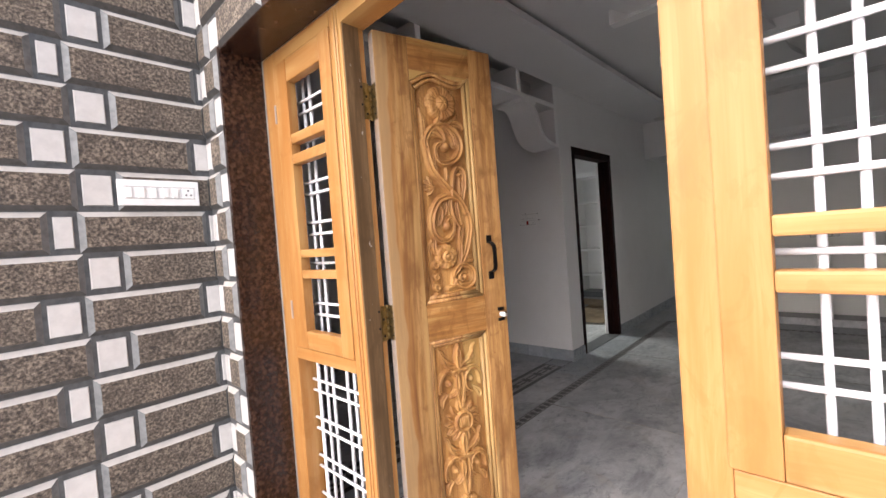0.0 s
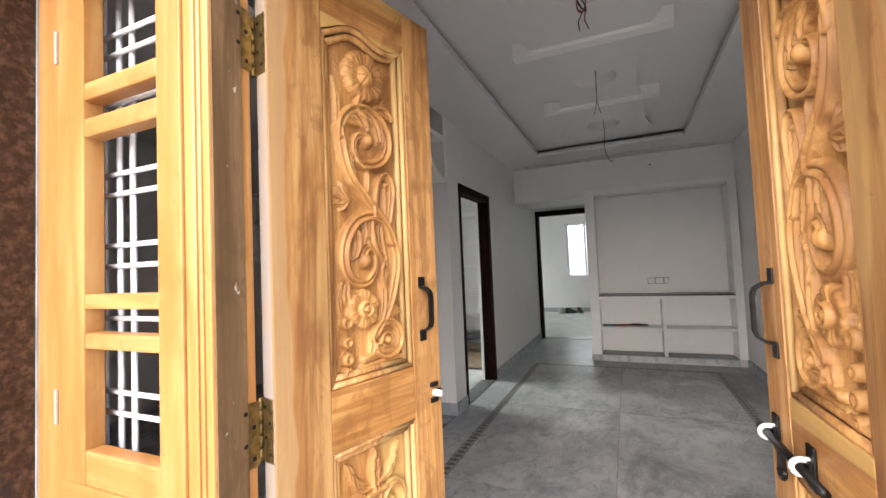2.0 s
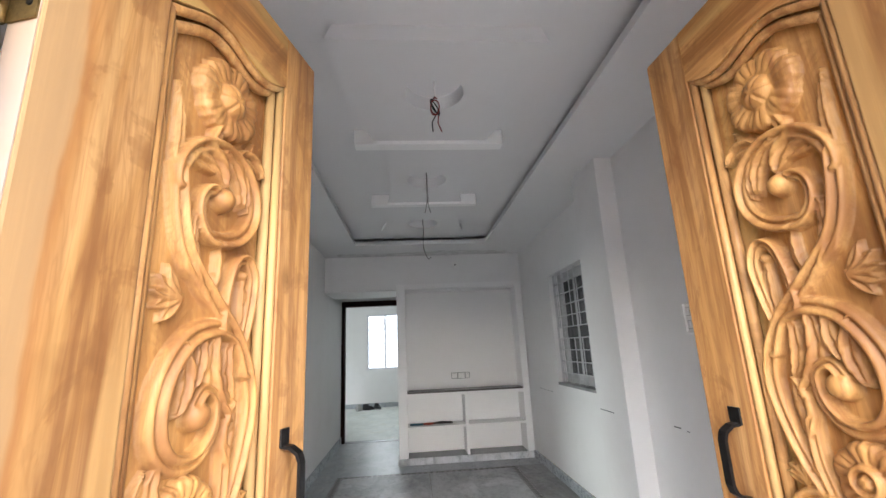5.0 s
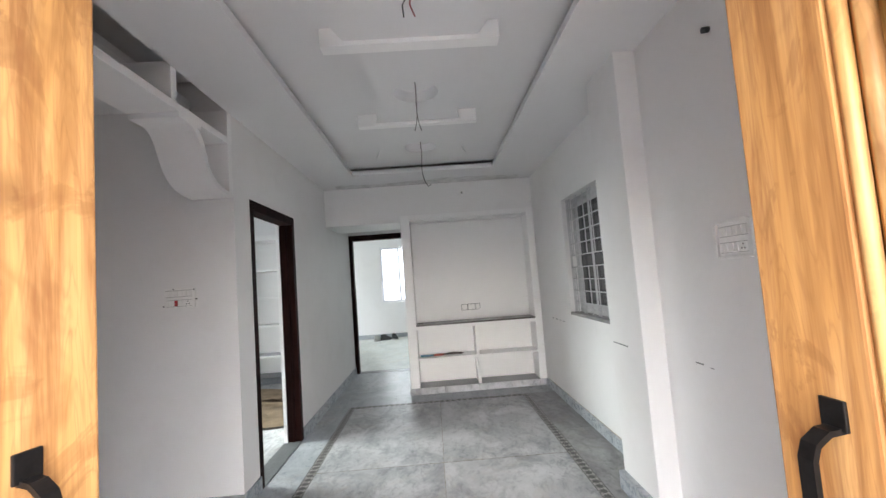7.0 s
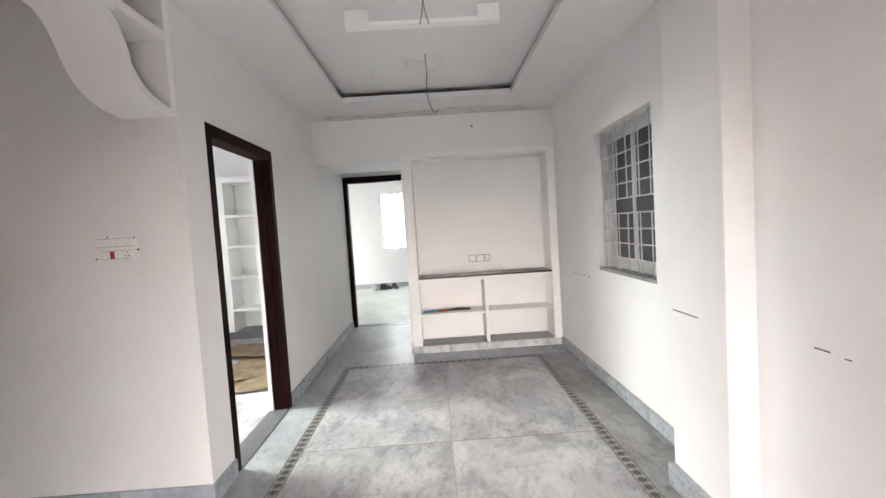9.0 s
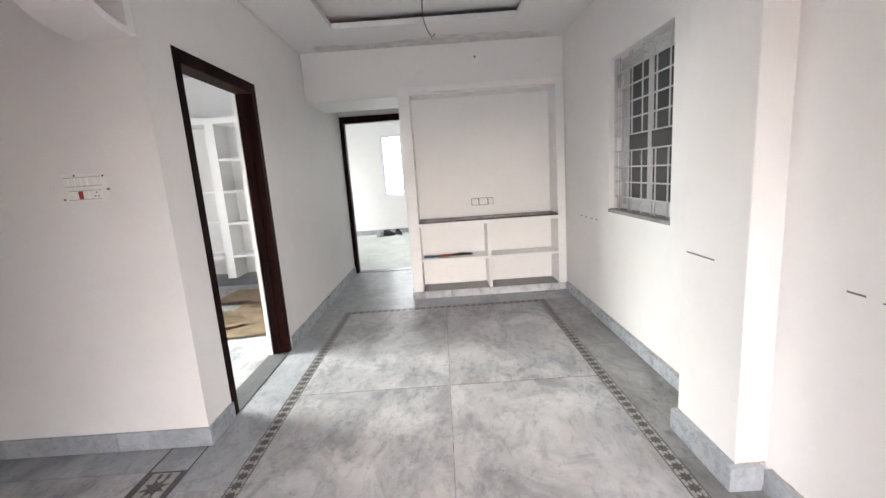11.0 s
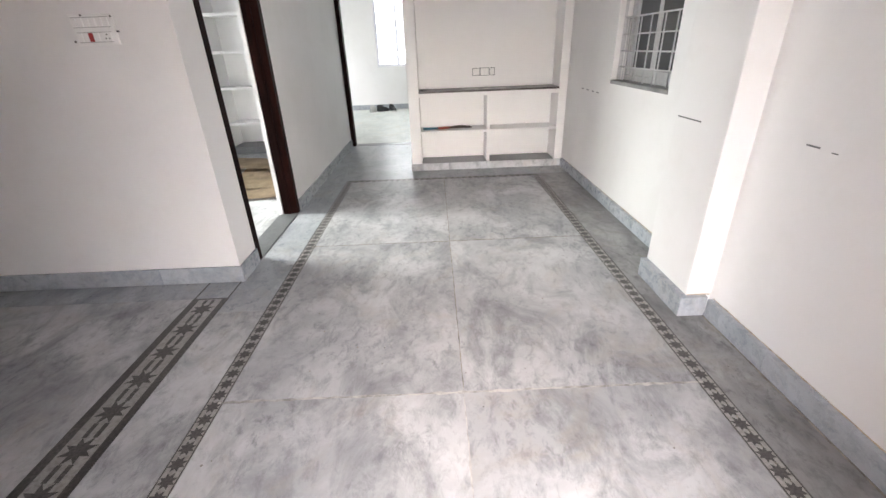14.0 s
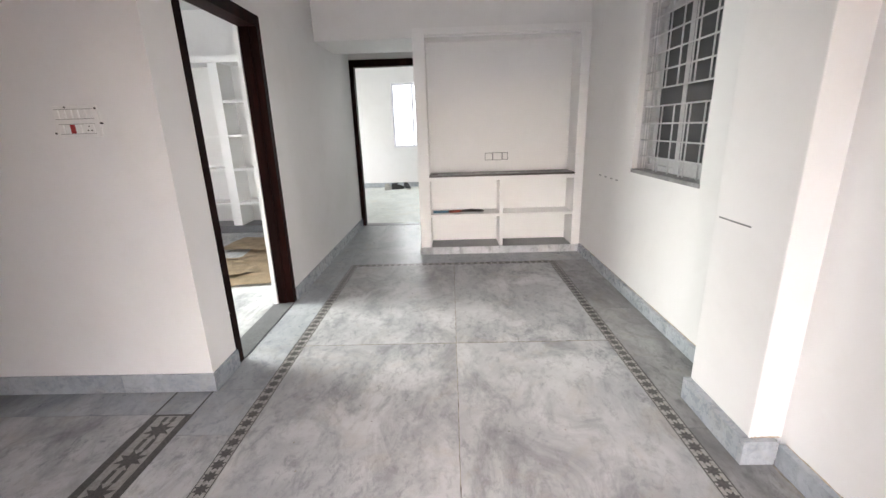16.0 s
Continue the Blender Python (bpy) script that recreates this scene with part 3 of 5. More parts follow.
for x0, x1, side in ((-1.838, -1.445, 1), (-0.408, -0.022, -1)):
    mirror = (lambda x: x) if side > 0 else (lambda x: -1.86 - x)

    def span(a, b, *rest, m=mirror):
        return (min(m(a), m(b)), max(m(a), m(b)), *rest)
    F = FY0 if side > 0 else FYR
    part("transom", boxes((x0, x1, F, F + FD, 0.853, 0.898), bevel=0.003), teak_rail, entrance)
    part("head", boxes((x0, x1, F, F + FD, 1.985, FZ - 0.004), bevel=0.003), teak_rail, entrance)
    part("bottom_rail", boxes((x0, x1, F, F + FD, 0.012, 0.11), bevel=0.003), teak_rail, entrance)
    # hinged shutter with four openings
    sh = part("shutter", boxes(span(-1.836, -1.743, F - 0.004, F + 0.034, 0.90, 1.983), span(-1.513, -1.447, F - 0.004, F + 0.034, 0.90, 1.983), bevel=0.003), teak_frame, entrance, "teak sidelight shutter with cross rails")
    for za, zb in ((1.898, 1.983), (1.668, 1.704), (1.592, 1.630), (1.244, 1.274), (1.166, 1.197), (0.90, 0.968)):
        part("rail", boxes(span(-1.743, -1.513, F - 0.003, F + 0.033, za, zb), bevel=0.005), teak_rail, sh)
    for za in (1.80, 1.045):
        bm = bmesh.new()
        tube(bm, [(mirror(-1.838), F - 0.006, za - 0.035), (mirror(-1.838), F - 0.006, za + 0.035)], 0.004, 8)
        part("small_hinge", bm, putty_white, sh)
    # white steel grille behind
    gr = part("grille", boxes(span(-1.812, -1.796, F + 0.062, F + 0.068, 0.112, 1.975), span(-1.468, -1.452, F + 0.062, F + 0.068, 0.112, 1.975)), grille_paint, entrance, "white painted steel grille")
    for gx in (-1.755, -1.708, -1.610, -1.563):
        bm = tube(bmesh.new(), [(mirror(gx), F + 0.070, 0.112), (mirror(gx), F + 0.070, 1.97)], 0.0062, 8)
        part("bar", bm, grille_paint, gr, smooth=True)
    for k in range(12):
        zz = 1.8165 - 0.155 * k
        if zz > 0.13:
            for dz in (0.022, -0.022):
                bm = tube(bmesh.new(), [(x0, F + 0.060, zz + dz), (x1, F + 0.060, zz + dz)], 0.0056, 8)
                part("bar", bm, grille_paint, gr, smooth=True)

# ---- carved door leaves ----
LW, LH, LT, HU = 0.486, 1.955, 0.036, 0.0187
PU0, PU1 = 0.131, 0.384                  # panel opening across the leaf
UP0, UP1, LP0, LP1 = 1.035, 1.815, 0.150, 0.905   # upper and lower panel


def arch_top(n=24):
    """Wavy top edge of the upper panel, from hinge side to free side."""
    out = []
    for i in range(n + 1):
        t = i / n
        out.append((PU0 + (PU1 - PU0) * t, UP1 + 0.034 * t + 0.016 * math.sin(math.pi * (2.2 * t - 0.25)) + 0.004))
    return out


def bead_frame(bm, u0, u1, z0, z1, w, r, topline=None):
    """A raised bead round a panel."""
    if topline is None:
        loop = [(u0, z0), (u0, z1), (u1, z1), (u1, z0), (u0, z0)]
    else:
        k = (u1 - u0) / (PU1 - PU0)
        tl = [(u0 + (u - PU0) * k, z + z1) for u, z in topline]
        loop = [(u0, z0)] + tl + [(u1, z0), (u0, z0)]
    if topline is None:
        for a, b in zip(loop, loop[1:]):
            tube(bm, [(a[0], w, a[1]), (b[0], w, b[1])], r, 6)
        return
    for run in (loop[:2], loop[1:-2], loop[-3:-1], loop[-2:]):
        tube(bm, [(u, w, z) for u, z in run], r, 6)


class Relief:
    """A carved field as heights on a grid: forms are pressed in one by one, the highest wins."""

    def __init__(self, u0, u1, z0, z1, step=0.0018):
        self.nu, self.nz = int((u1 - u0) / step) + 1, int((z1 - z0) / step) + 1
        self.U, self.Z = np.meshgrid(np.linspace(u0, u1, self.nu), np.linspace(z0, z1, self.nz), indexing="ij")
        self.H = np.zeros_like(self.U)
        rough = np.sin(self.U * 310 + 3 * np.sin(self.Z * 90)) * np.sin(self.Z * 240 + 2 * np.sin(self.U * 130))
        self.H += 0.0004 * rough

    def near(self, pts, pad):
        pts = np.array(pts)
        m = (self.U > pts[:, 0].min() - pad) & (self.U < pts[:, 0].max() + pad) & (self.Z > pts[:, 1].min() - pad) & (self.Z < pts[:, 1].max() + pad)
        return pts, m

    def raise_to(self, m, h):
        self.H[m] = np.maximum(self.H[m], h)

    def strand(self, pts, width, height, groove=0.35, tip=0.25, vein=0.0):
        """A ribbon along a line: steep sides, a groove down the middle, tapering to its tip; vein > 0 cuts leaf veins."""
        wmax = max(width) if isinstance(width, (list, tuple)) else width
        pts, m = self.near(pts, wmax * 1.3)
        if not m.any():
            return
        u, z = self.U[m], self.Z[m]
        best, along, side = np.full(u.shape, 1e9), np.zeros(u.shape), np.zeros(u.shape)
        seg = np.hypot(*(pts[1:] - pts[:-1]).T)
        total, run = seg.sum(), 0.0
        for i in range(len(pts) - 1):
            a, d = pts[i], pts[i + 1] - pts[i]
            t = np.clip(((u - a[0]) * d[0] + (z - a[1]) * d[1]) / max(seg[i] ** 2, 1e-12), 0, 1)
            dist = np.hypot(u - a[0] - t * d[0], z - a[1] - t * d[1])
            s = np.sign(d[0] * (z - a[1]) - d[1] * (u - a[0]))
            c = dist < best
            best[c], along[c], side[c] = dist[c], ((run + t * seg[i]) / total)[c], s[c]
            run += seg[i]
        if isinstance(width, (list, tuple)):
            w = np.interp(along, np.linspace(0, 1, len(width)), width)
        else:
            w = width * np.where(along > 0.5, 1 - (1 - tip) * np.clip((along - 0.5) / 0.5, 0, 1) ** 1.6, 1.0)
        r = best / np.maximum(w, 1e-6)
        body = np.clip(1 - r ** 7, 0, 1) ** 0.7
        body = body * (0.78 + 0.22 * r * side)
        body = body - groove * np.exp(-(r / 0.22) ** 2) * (r < 1)
        if vein:
            body = body - vein * np.clip(np.sin((along * total - best * 1.6) * 240), 0.2, 1) * (r < 0.92)
        self.raise_to(m, np.where(r < 1, height * np.clip(body, 0.05, 1.1), 0))

    def leaf(self, u, z, length, width, angle, height=0.011, bend=0.3, vein=0.10):
        ca, sa = math.cos(radians(angle)), math.sin(radians(angle))
        pts = []
        for i in range(13):
            t = i / 12
            x, y = length * t, bend * length * math.sin(math.pi * t) * 0.5
            pts.append((u + ca * x - sa * y, z + sa * x + ca * y))
        ws = [max(0.001, width * math.sin(math.pi * min(1, 0.10 + 0.90 * i / 12)) ** 0.75) for i in range(13)]
        self.strand(pts, ws, height, 0.30, 1, vein)

    def dome(self, u, z, r, h, cuts=0):
        _, m = self.near([(u, z)], r)
        du, dz = self.U[m] - u, self.Z[m] - z
        q = np.hypot(du, dz) / r
        f = np.sqrt(np.clip(1 - q ** 2, 0, 1)) * h
        if cuts:
            a = np.arctan2(dz, du)
            f = f - 0.0016 * np.exp(-(np.sin(a * cuts / 2) * q * 5) ** 2) * (q < 0.9)
        self.raise_to(m, np.where(q < 1, f, 0))

    def ring(self, u, z, r, w, h):
        _, m = self.near([(u, z)], r + w)
        q = np.abs(np.hypot(self.U[m] - u, self.Z[m] - z) - r) / w
        self.raise_to(m, np.where(q < 1, h * np.clip(1 - q ** 3, 0, 1), 0))

    def flower(self, u, z, r, petals=8, h=0.012, core=0.38):
        _, m = self.near([(u, z)], r * 1.1)
        du, dz = self.U[m] - u, self.Z[m] - z
        a, q = np.arctan2(dz, du), np.hypot(du, dz) / r
        s = np.abs(np.sin(petals * a / 2 + 0.4))
        rim = 0.90 + 0.10 * s ** 0.5 + 0.015 * np.sin(a * 29)
        k = q / rim
        f = h * np.clip(1 - k ** 9, 0, 1) ** 0.5 * (0.55 + 0.45 * k) * (0.80 + 0.20 * s ** 0.5)
        f = f - 0.0009 * np.clip(np.cos(a * petals * 3), 0, 1) * (k > core) * (k < 0.9)
        self.raise_to(m, np.where(k < 1, np.clip(f, 0.0012, 1), 0))
        self.dome(u, z, r * core, h * 1.3, 6)

    def fan(self, u, z, r, a0, a1, n, h=0.010):
        for i in range(n):
            self.leaf(u, z, r, r * 0.24, a0 + (a1 - a0) * i / (n - 1), h, 0.05, 0.0)

    def mesh(self, name, side, back):
        """The grid as a mesh; back is the depth of its ground below the leaf's face."""
        edge = np.ones_like(self.H)
        edge[0, :] = edge[-1, :] = edge[:, 0] = edge[:, -1] = 0
        Y = back - 1.85 * self.H * edge
        co = np.stack([(self.U - HU) * side, Y, self.Z], -1).reshape(-1, 3)
        i = np.arange(self.nu * self.nz).reshape(self.nu, self.nz)
        q = np.stack([i[:-1, :-1], i[1:, :-1], i[1:, 1:], i[:-1, 1:]], -1).reshape(-1, 4)
        if side < 0:
            q = q[:, ::-1]
        me = bpy.data.meshes.new(name)
        me.from_pydata(co.tolist(), [], q.tolist())
        me.update()
        for p in me.polygons:
            p.use_smooth = True
        return me


def arc(cu, cz, ru, rz, a0, a1, n=20, shrink=1.0):
    """Points of an elliptic scroll from angle a0 to a1 (degrees), shrinking on the way."""
    return [(cu + ru * (1 + (shrink - 1) * i / n) * math.cos(radians(a0 + (a1 - a0) * i / n)), cz + rz * (1 + (shrink - 1) * i / n) * math.sin(radians(a0 + (a1 - a0) * i / n))) for i in range(n + 1)]


def smooth_line(pts, n=8):
    """A smooth line through the given points."""
    P = [pts[0]] + list(pts) + [pts[-1]]
    out = []
    for k in range(1, len(P) - 2):
        for i in range(n):
            t = i / n
            out.append(tuple(0.5 * (2 * b + (c - a) * t + (2 * a - 5 * b + 4 * c - d) * t * t + (3 * b - a - 3 * c + d) * t ** 3) for a, b, c, d in zip(P[k - 1], P[k], P[k + 1], P[k + 2])))
    return out + [pts[-1]]


def carve_upper():
    """Flower, two scrolls on one S-shaped stem, leaves, a drop-shaped bud, small flower, whorl and step."""
    R = Relief(PU0 + 0.026, PU1 - 0.026, UP0 + 0.012, 1.856)
    R.leaf(0.176, 1.595, 0.130, 0.010, 92, 0.008, -0.15)
    R.leaf(0.335, 1.62, 0.09, 0.012, 95, 0.007, 0.25)
    R.fan(0.205, 1.450, 0.040, 120, 235, 5, 0.008)
    for z, r in ((1.168, 0.017), (1.125, 0.014), (1.088, 0.016), (1.058, 0.013)):
        R.ring(0.190, z, r * 0.6, r * 0.42, 0.009)
        R.dome(0.190, z, r * 0.35, 0.008)
    R.leaf(0.178, 1.185, 0.075, 0.010, 85, 0.007, 0.2)
    R.flower(0.262, 1.746, 0.064, 7, 0.0125, 0.50)
    # scroll 1
    R.strand(arc(0.260, 1.597, 0.074, 0.070, 185, -95, 30, 0.92) + arc(0.250, 1.575, 0.036, 0.046, -75, -250, 16, 0.55), 0.0135, 0.0125, 0.3, 0.7)
    R.leaf(0.212, 1.655, 0.070, 0.020, -40, 0.011, 0.35)
    R.leaf(0.200, 1.628, 0.050, 0.014, -5, 0.010, 0.3)
    R.leaf(0.262, 1.662, 0.085, 0.011, -62, 0.011, 0.35)
    R.leaf(0.288, 1.655, 0.075, 0.009, -72, 0.011, 0.25)
    R.dome(0.266, 1.592, 0.019, 0.014)
    R.leaf(0.288, 1.668, 0.062, 0.015, -10, 0.011, 0.45)
    R.leaf(0.240, 1.660, 0.045, 0.012, 72, 0.011, 0.1)
    # main stem
    R.strand(smooth_line([(0.181, 1.605), (0.202, 1.512), (0.254, 1.452), (0.306, 1.402), (0.340, 1.344), (0.346, 1.285), (0.318, 1.196), (0.270, 1.132)]), 0.0115, 0.0125, 0.38, 0.7)
    R.leaf(0.246, 1.458, 0.115, 0.011, 104, 0.011, 0.22)
    R.leaf(0.258, 1.455, 0.075, 0.008, 88, 0.010, -0.25)
    R.leaf(0.232, 1.47, 0.050, 0.008, 128, 0.009, 0.2)
    # drop-shaped bud
    R.strand(smooth_line([(0.283, 1.416), (0.288, 1.465), (0.302, 1.505), (0.324, 1.512), (0.337, 1.482), (0.330, 1.430), (0.322, 1.398)]), 0.0095, 0.0125, 0.3, 0.8)
    R.leaf(0.318, 1.405, 0.090, 0.011, 92, 0.010, -0.12)
    R.dome(0.316, 1.490, 0.009, 0.0105)
    # scroll 2
    R.strand(smooth_line([(0.335, 1.352), (0.312, 1.398), (0.270, 1.412), (0.222, 1.395), (0.190, 1.345), (0.188, 1.290), (0.212, 1.258), (0.250, 1.254), (0.276, 1.282), (0.278, 1.320), (0.256, 1.335), (0.240, 1.318)]), 0.0135, 0.0125, 0.3, 0.6)
    R.leaf(0.215, 1.39, 0.085, 0.013, -92, 0.011, 0.3)
    R.leaf(0.245, 1.398, 0.065, 0.010, -100, 0.011, 0.2)
    R.leaf(0.268, 1.400, 0.120, 0.015, -70, 0.0115, -0.3)
    R.leaf(0.298, 1.392, 0.085, 0.010, -80, 0.010, -0.15)
    R.dome(0.248, 1.305, 0.020, 0.014)
    # lower right leaves, small flower, whorl, step
    R.leaf(0.308, 1.235, 0.080, 0.019, 84, 0.011, 0.1)
    R.strand(smooth_line([(0.300, 1.255), (0.300, 1.20), (0.288, 1.160)]), 0.008, 0.011, 0.3, 0.8)
    R.leaf(0.195, 1.255, 0.06, 0.011, -78, 0.009, -0.3)
    R.flower(0.238, 1.194, 0.047, 6, 0.0125, 0.30)
    R.ring(0.238, 1.194, 0.016, 0.006, 0.015)
    R.fan(0.330, 1.165, 0.036, 20, 120, 5, 0.009)
    R.strand(arc(0.310, 1.116, 0.044, 0.042, 165, -160, 22, 0.85) + arc(0.306, 1.112, 0.018, 0.018, -140, -330, 10, 0.8), 0.0115, 0.0125, 0.25, 0.7)
    R.dome(0.308, 1.114, 0.012, 0.013)
    R.leaf(0.262, 1.130, 0.05, 0.010, -100, 0.010, 0.2)
    R.strand([(0.238, 1.078), (0.36, 1.090)], 0.010, 0.010, 0.0, 1.0)
    R.strand([(0.228, 1.058), (0.36, 1.066)], 0.009, 0.007, 0.0, 1.0)
    return R


def carve_lower():
    """A lily on paired scrolls, a sunflower, paired scrolls again, and a small flower at the foot."""
    R = Relief(PU0 + 0.026, PU1 - 0.026, LP0 + 0.026, LP1 - 0.026)
    c = 0.257
    for zc in (0.745, 0.430):
        for k in (-1, 1):
            R.strand(arc(c + k * 0.050, zc - 0.012, 0.040, 0.048, 90 - k * 110, 90 + k * 170, 22, 0.9) if k < 0 else arc(c + 0.050, zc - 0.012, 0.040, 0.048, -20, 260, 22, 0.9), 0.0105, 0.0120, 0.3, 0.7)
            R.dome(c + k * 0.047, zc - 0.008, 0.013, 0.012)
            R.strand(smooth_line([(c + k * 0.004, zc - 0.10), (c + k * 0.012, zc - 0.05), (c + k * 0.016, zc), (c + k * 0.008, zc + 0.035)]), 0.010, 0.012, 0.3, 0.8)
            R.leaf(c + k * 0.014, zc + 0.050, 0.070, 0.015, 90 - k * 48, 0.0105, -0.4 * k)
            R.leaf(c + k * 0.068, zc + 0.075, 0.045, 0.011, 90 - k * 15, 0.009, 0.3 * k)
            R.leaf(c + k * 0.062, zc - 0.045, 0.050, 0.011, -90 + k * 25, 0.009, 0.35 * k)
            R.dome(c + k * 0.052, zc + 0.062, 0.007, 0.008)
        R.leaf(c, zc + 0.035, 0.095, 0.019, 90, 0.0125, 0.0)
        R.strand([(c - 0.026, zc + 0.030), (c + 0.026, zc + 0.030)], 0.010, 0.0135, 0.0, 1.0)
    for i in range(14):
        a = 360 / 14 * i
        R.leaf(c + 0.030 * math.cos(radians(a)), 0.590 + 0.034 * math.sin(radians(a)), 0.044, 0.012, a, 0.010, 0.12, 0.1)
    R.ring(c, 0.590, 0.034, 0.007, 0.013)
    R.dome(c, 0.590, 0.028, 0.014)
    for dx in (-0.016, -0.008, 0.0, 0.008, 0.016):
        R.strand([(c + dx, 0.572), (c + dx, 0.608)], 0.0035, 0.0165, 0.0, 1.0)
    R.flower(c, 0.262, 0.055, 8, 0.0115)
    for k in (-1, 1):
        R.leaf(c + k * 0.03, 0.215, 0.07, 0.014, 90 + k * 120, 0.009, 0.3 * k)
    return R


FIELDS = (carve_upper(), carve_lower())


def strap(u, w, pts, t):
    """A flat strap of width w and thickness t, bent along (y, z) points at u."""
    bm = bmesh.new()
    inner = []
    for i, p in enumerate(pts):
        a, c = pts[max(i - 1, 0)], pts[min(i + 1, len(pts) - 1)]
        d = Vector((c[0] - a[0], c[1] - a[1])).normalized()
        inner.append((p[0] - d.y * t, p[1] + d.x * t))
    prism(bm, list(pts) + inner[::-1], u - w / 2, u + w / 2, "x")
    return bm


def door_leaf(at, side):
    """One carved leaf. Local x runs from the hinge edge to the free edge, y = 0 is the carved face and looks along -y."""
    leaf = thing("door_leaf", "teak door leaf with carved vines, standing open", "door", at, "carved entrance door leaves")
    S = Matrix.Diagonal((side, 1, 1, 1))
    HE = HU - (0.013 if side > 0 else 0.038)      # hinge edge

    def add(name, bm, mat, parent=leaf, label="", smooth=False):
        bm.transform(S @ Matrix.Translation((-HU, 0, 0)))
        return part(name, bm, mat, parent, label, smooth)
    add("hinge_stile", boxes((HE, PU0, 0, LT, 0, LH), bevel=0.003), teak_stile)
    add("free_stile", boxes((PU1, LW, 0, LT, 0, LH), bevel=0.003), teak_leaf)
    at_ = arch_top()
    add("top_rail", prism(bmesh.new(), at_ + [(PU1, LH), (PU0, LH)], 0.0008, LT - 0.001, "y"), teak_leaf_rail)
    add("lock_rail", boxes((PU0, PU1, 0.0008, LT - 0.001, LP1, UP0), bevel=0.004), teak_leaf_rail)
    add("bottom_rail", boxes((PU0, PU1, 0.0008, LT - 0.001, 0, LP0), bevel=0.004), teak_leaf_rail)
    for z0, z1, upper in ((UP0, UP1, True), (LP0, LP1, False)):
        bm = bmesh.new()
        box(bm, PU0 - 0.002, PU1 + 0.002, 0.0268, 0.034, z0 - 0.005, (1.885 if upper else z1 + 0.005))
        # stepped border and field
        pn = add("panel", bm, teak_carved)
        bm = bmesh.new()
        for inset, w, r in ((0.006, 0.009, 0.0072), (0.019, 0.0185, 0.0085)):
            bead_frame(bm, PU0 + inset, PU1 - inset, z0 + inset, (-inset if upper else z1 - inset), w, r, at_ if upper else None)
        add("panel_moulding", bm, teak_leaf, pn, smooth=True)
        carving = new("carving", FIELDS[0 if upper else 1].mesh("carving", side, 0.0262))
        carving.data.materials.append(teak_carved)
        carving.parent = pn
        carving["label"] = "carved flowers and scrolling vine" if upper else "carved lily and sunflower"
    # pull handle: a flat forged strap on two square feet
    hu, z0, z1 = 0.420, 1.108, 1.246
    h = add("pull_handle", strap(hu, 0.0155, [(0.000, z1 - 0.010), (-0.016, z1 - 0.012), (-0.030, z1 - 0.022), (-0.035, z1 - 0.036), (-0.035, z0 + 0.036), (-0.030, z0 + 0.022), (-0.016, z0 + 0.012), (0.000, z0 + 0.010)], 0.0055), black_iron, leaf, "black iron pull handle")
    for z in (z0, z1):
        add("handle_foot", boxes((hu - 0.012, hu + 0.012, -0.004, 0.0, z - 0.014, z + 0.014), bevel=0.0015), black_iron, h)
    if side > 0:
        # small latch with its white knob
        zb = 0.955
        b = add("latch", boxes((0.440, 0.466, -0.008, 0.0, zb - 0.026, zb - 0.014), (0.440, 0.466, -0.008, 0.0, zb + 0.014, zb + 0.026), (0.446, 0.474, -0.012, -0.002, zb - 0.007, zb + 0.007), bevel=0.0015), black_iron, leaf, "black iron latch with a white knob")
        add("latch_knob", disc(bmesh.new(), (0.451, -0.030, zb), 0.0075, 0.024, "y", 14, 0.010), plastic_white, b, smooth=True)
    else:
        # sliding bolt along the lock rail, in two white staples, with a hasp
        zb = 0.950
        b = add("sliding_bolt", tube(bmesh.new(), [(0.478, -0.019, zb), (0.215, -0.019, zb)], 0.0070, 12), black_iron, leaf, "black iron sliding bolt in white staples", True)
        for u in (0.446, 0.300):
            add("bolt_plate", boxes((u - 0.014, u + 0.014, -0.005, 0.0, zb - 0.034, zb + 0.034), (u - 0.011, u + 0.011, -0.010, -0.004, zb - 0.012, zb + 0.012), bevel=0.0015), black_iron, b)
            bm = bmesh.new()
            loop = [(0.0115, -0.005)] + [(0.0115 * math.cos(a), -0.017 - 0.0115 * math.sin(a)) for a in [math.pi * k / 10 for k in range(11)]] + [(-0.0115, -0.005)]
            for dz0, dz1 in zip(loop, loop[1:]):
                tube(bm, [(u, dz0[1], zb + dz0[0]), (u, dz1[1], zb + dz1[0])], 0.0045, 8)
            add("staple", bm, plastic_white, b, "white plastic staple", True)
        bm = bmesh.new()
        ring = [(0.375 + 0.0105 * math.cos(a), zb - 0.042 + 0.0105 * math.sin(a)) for a in [2 * math.pi * k / 16 for k in range(17)]]
        for p0, p1 in zip(ring, ring[1:]):
            tube(bm, [(p0[0], -0.019, p0[1]), (p1[0], -0.019, p1[1])], 0.0052, 6)
        box(bm, 0.366, 0.384, -0.023, -0.015, zb - 0.034, zb - 0.004)
        add("hasp", bm, black_iron, b, smooth=False)
    # primed hinge edge
    if side > 0:
        add("primed_edge", boxes((HE - 0.0012, HE - 0.0002, 0.0015, LT - 0.0015, 0.01, LH - 0.01)), putty_white, leaf, "unvarnished whitish hinge edge")
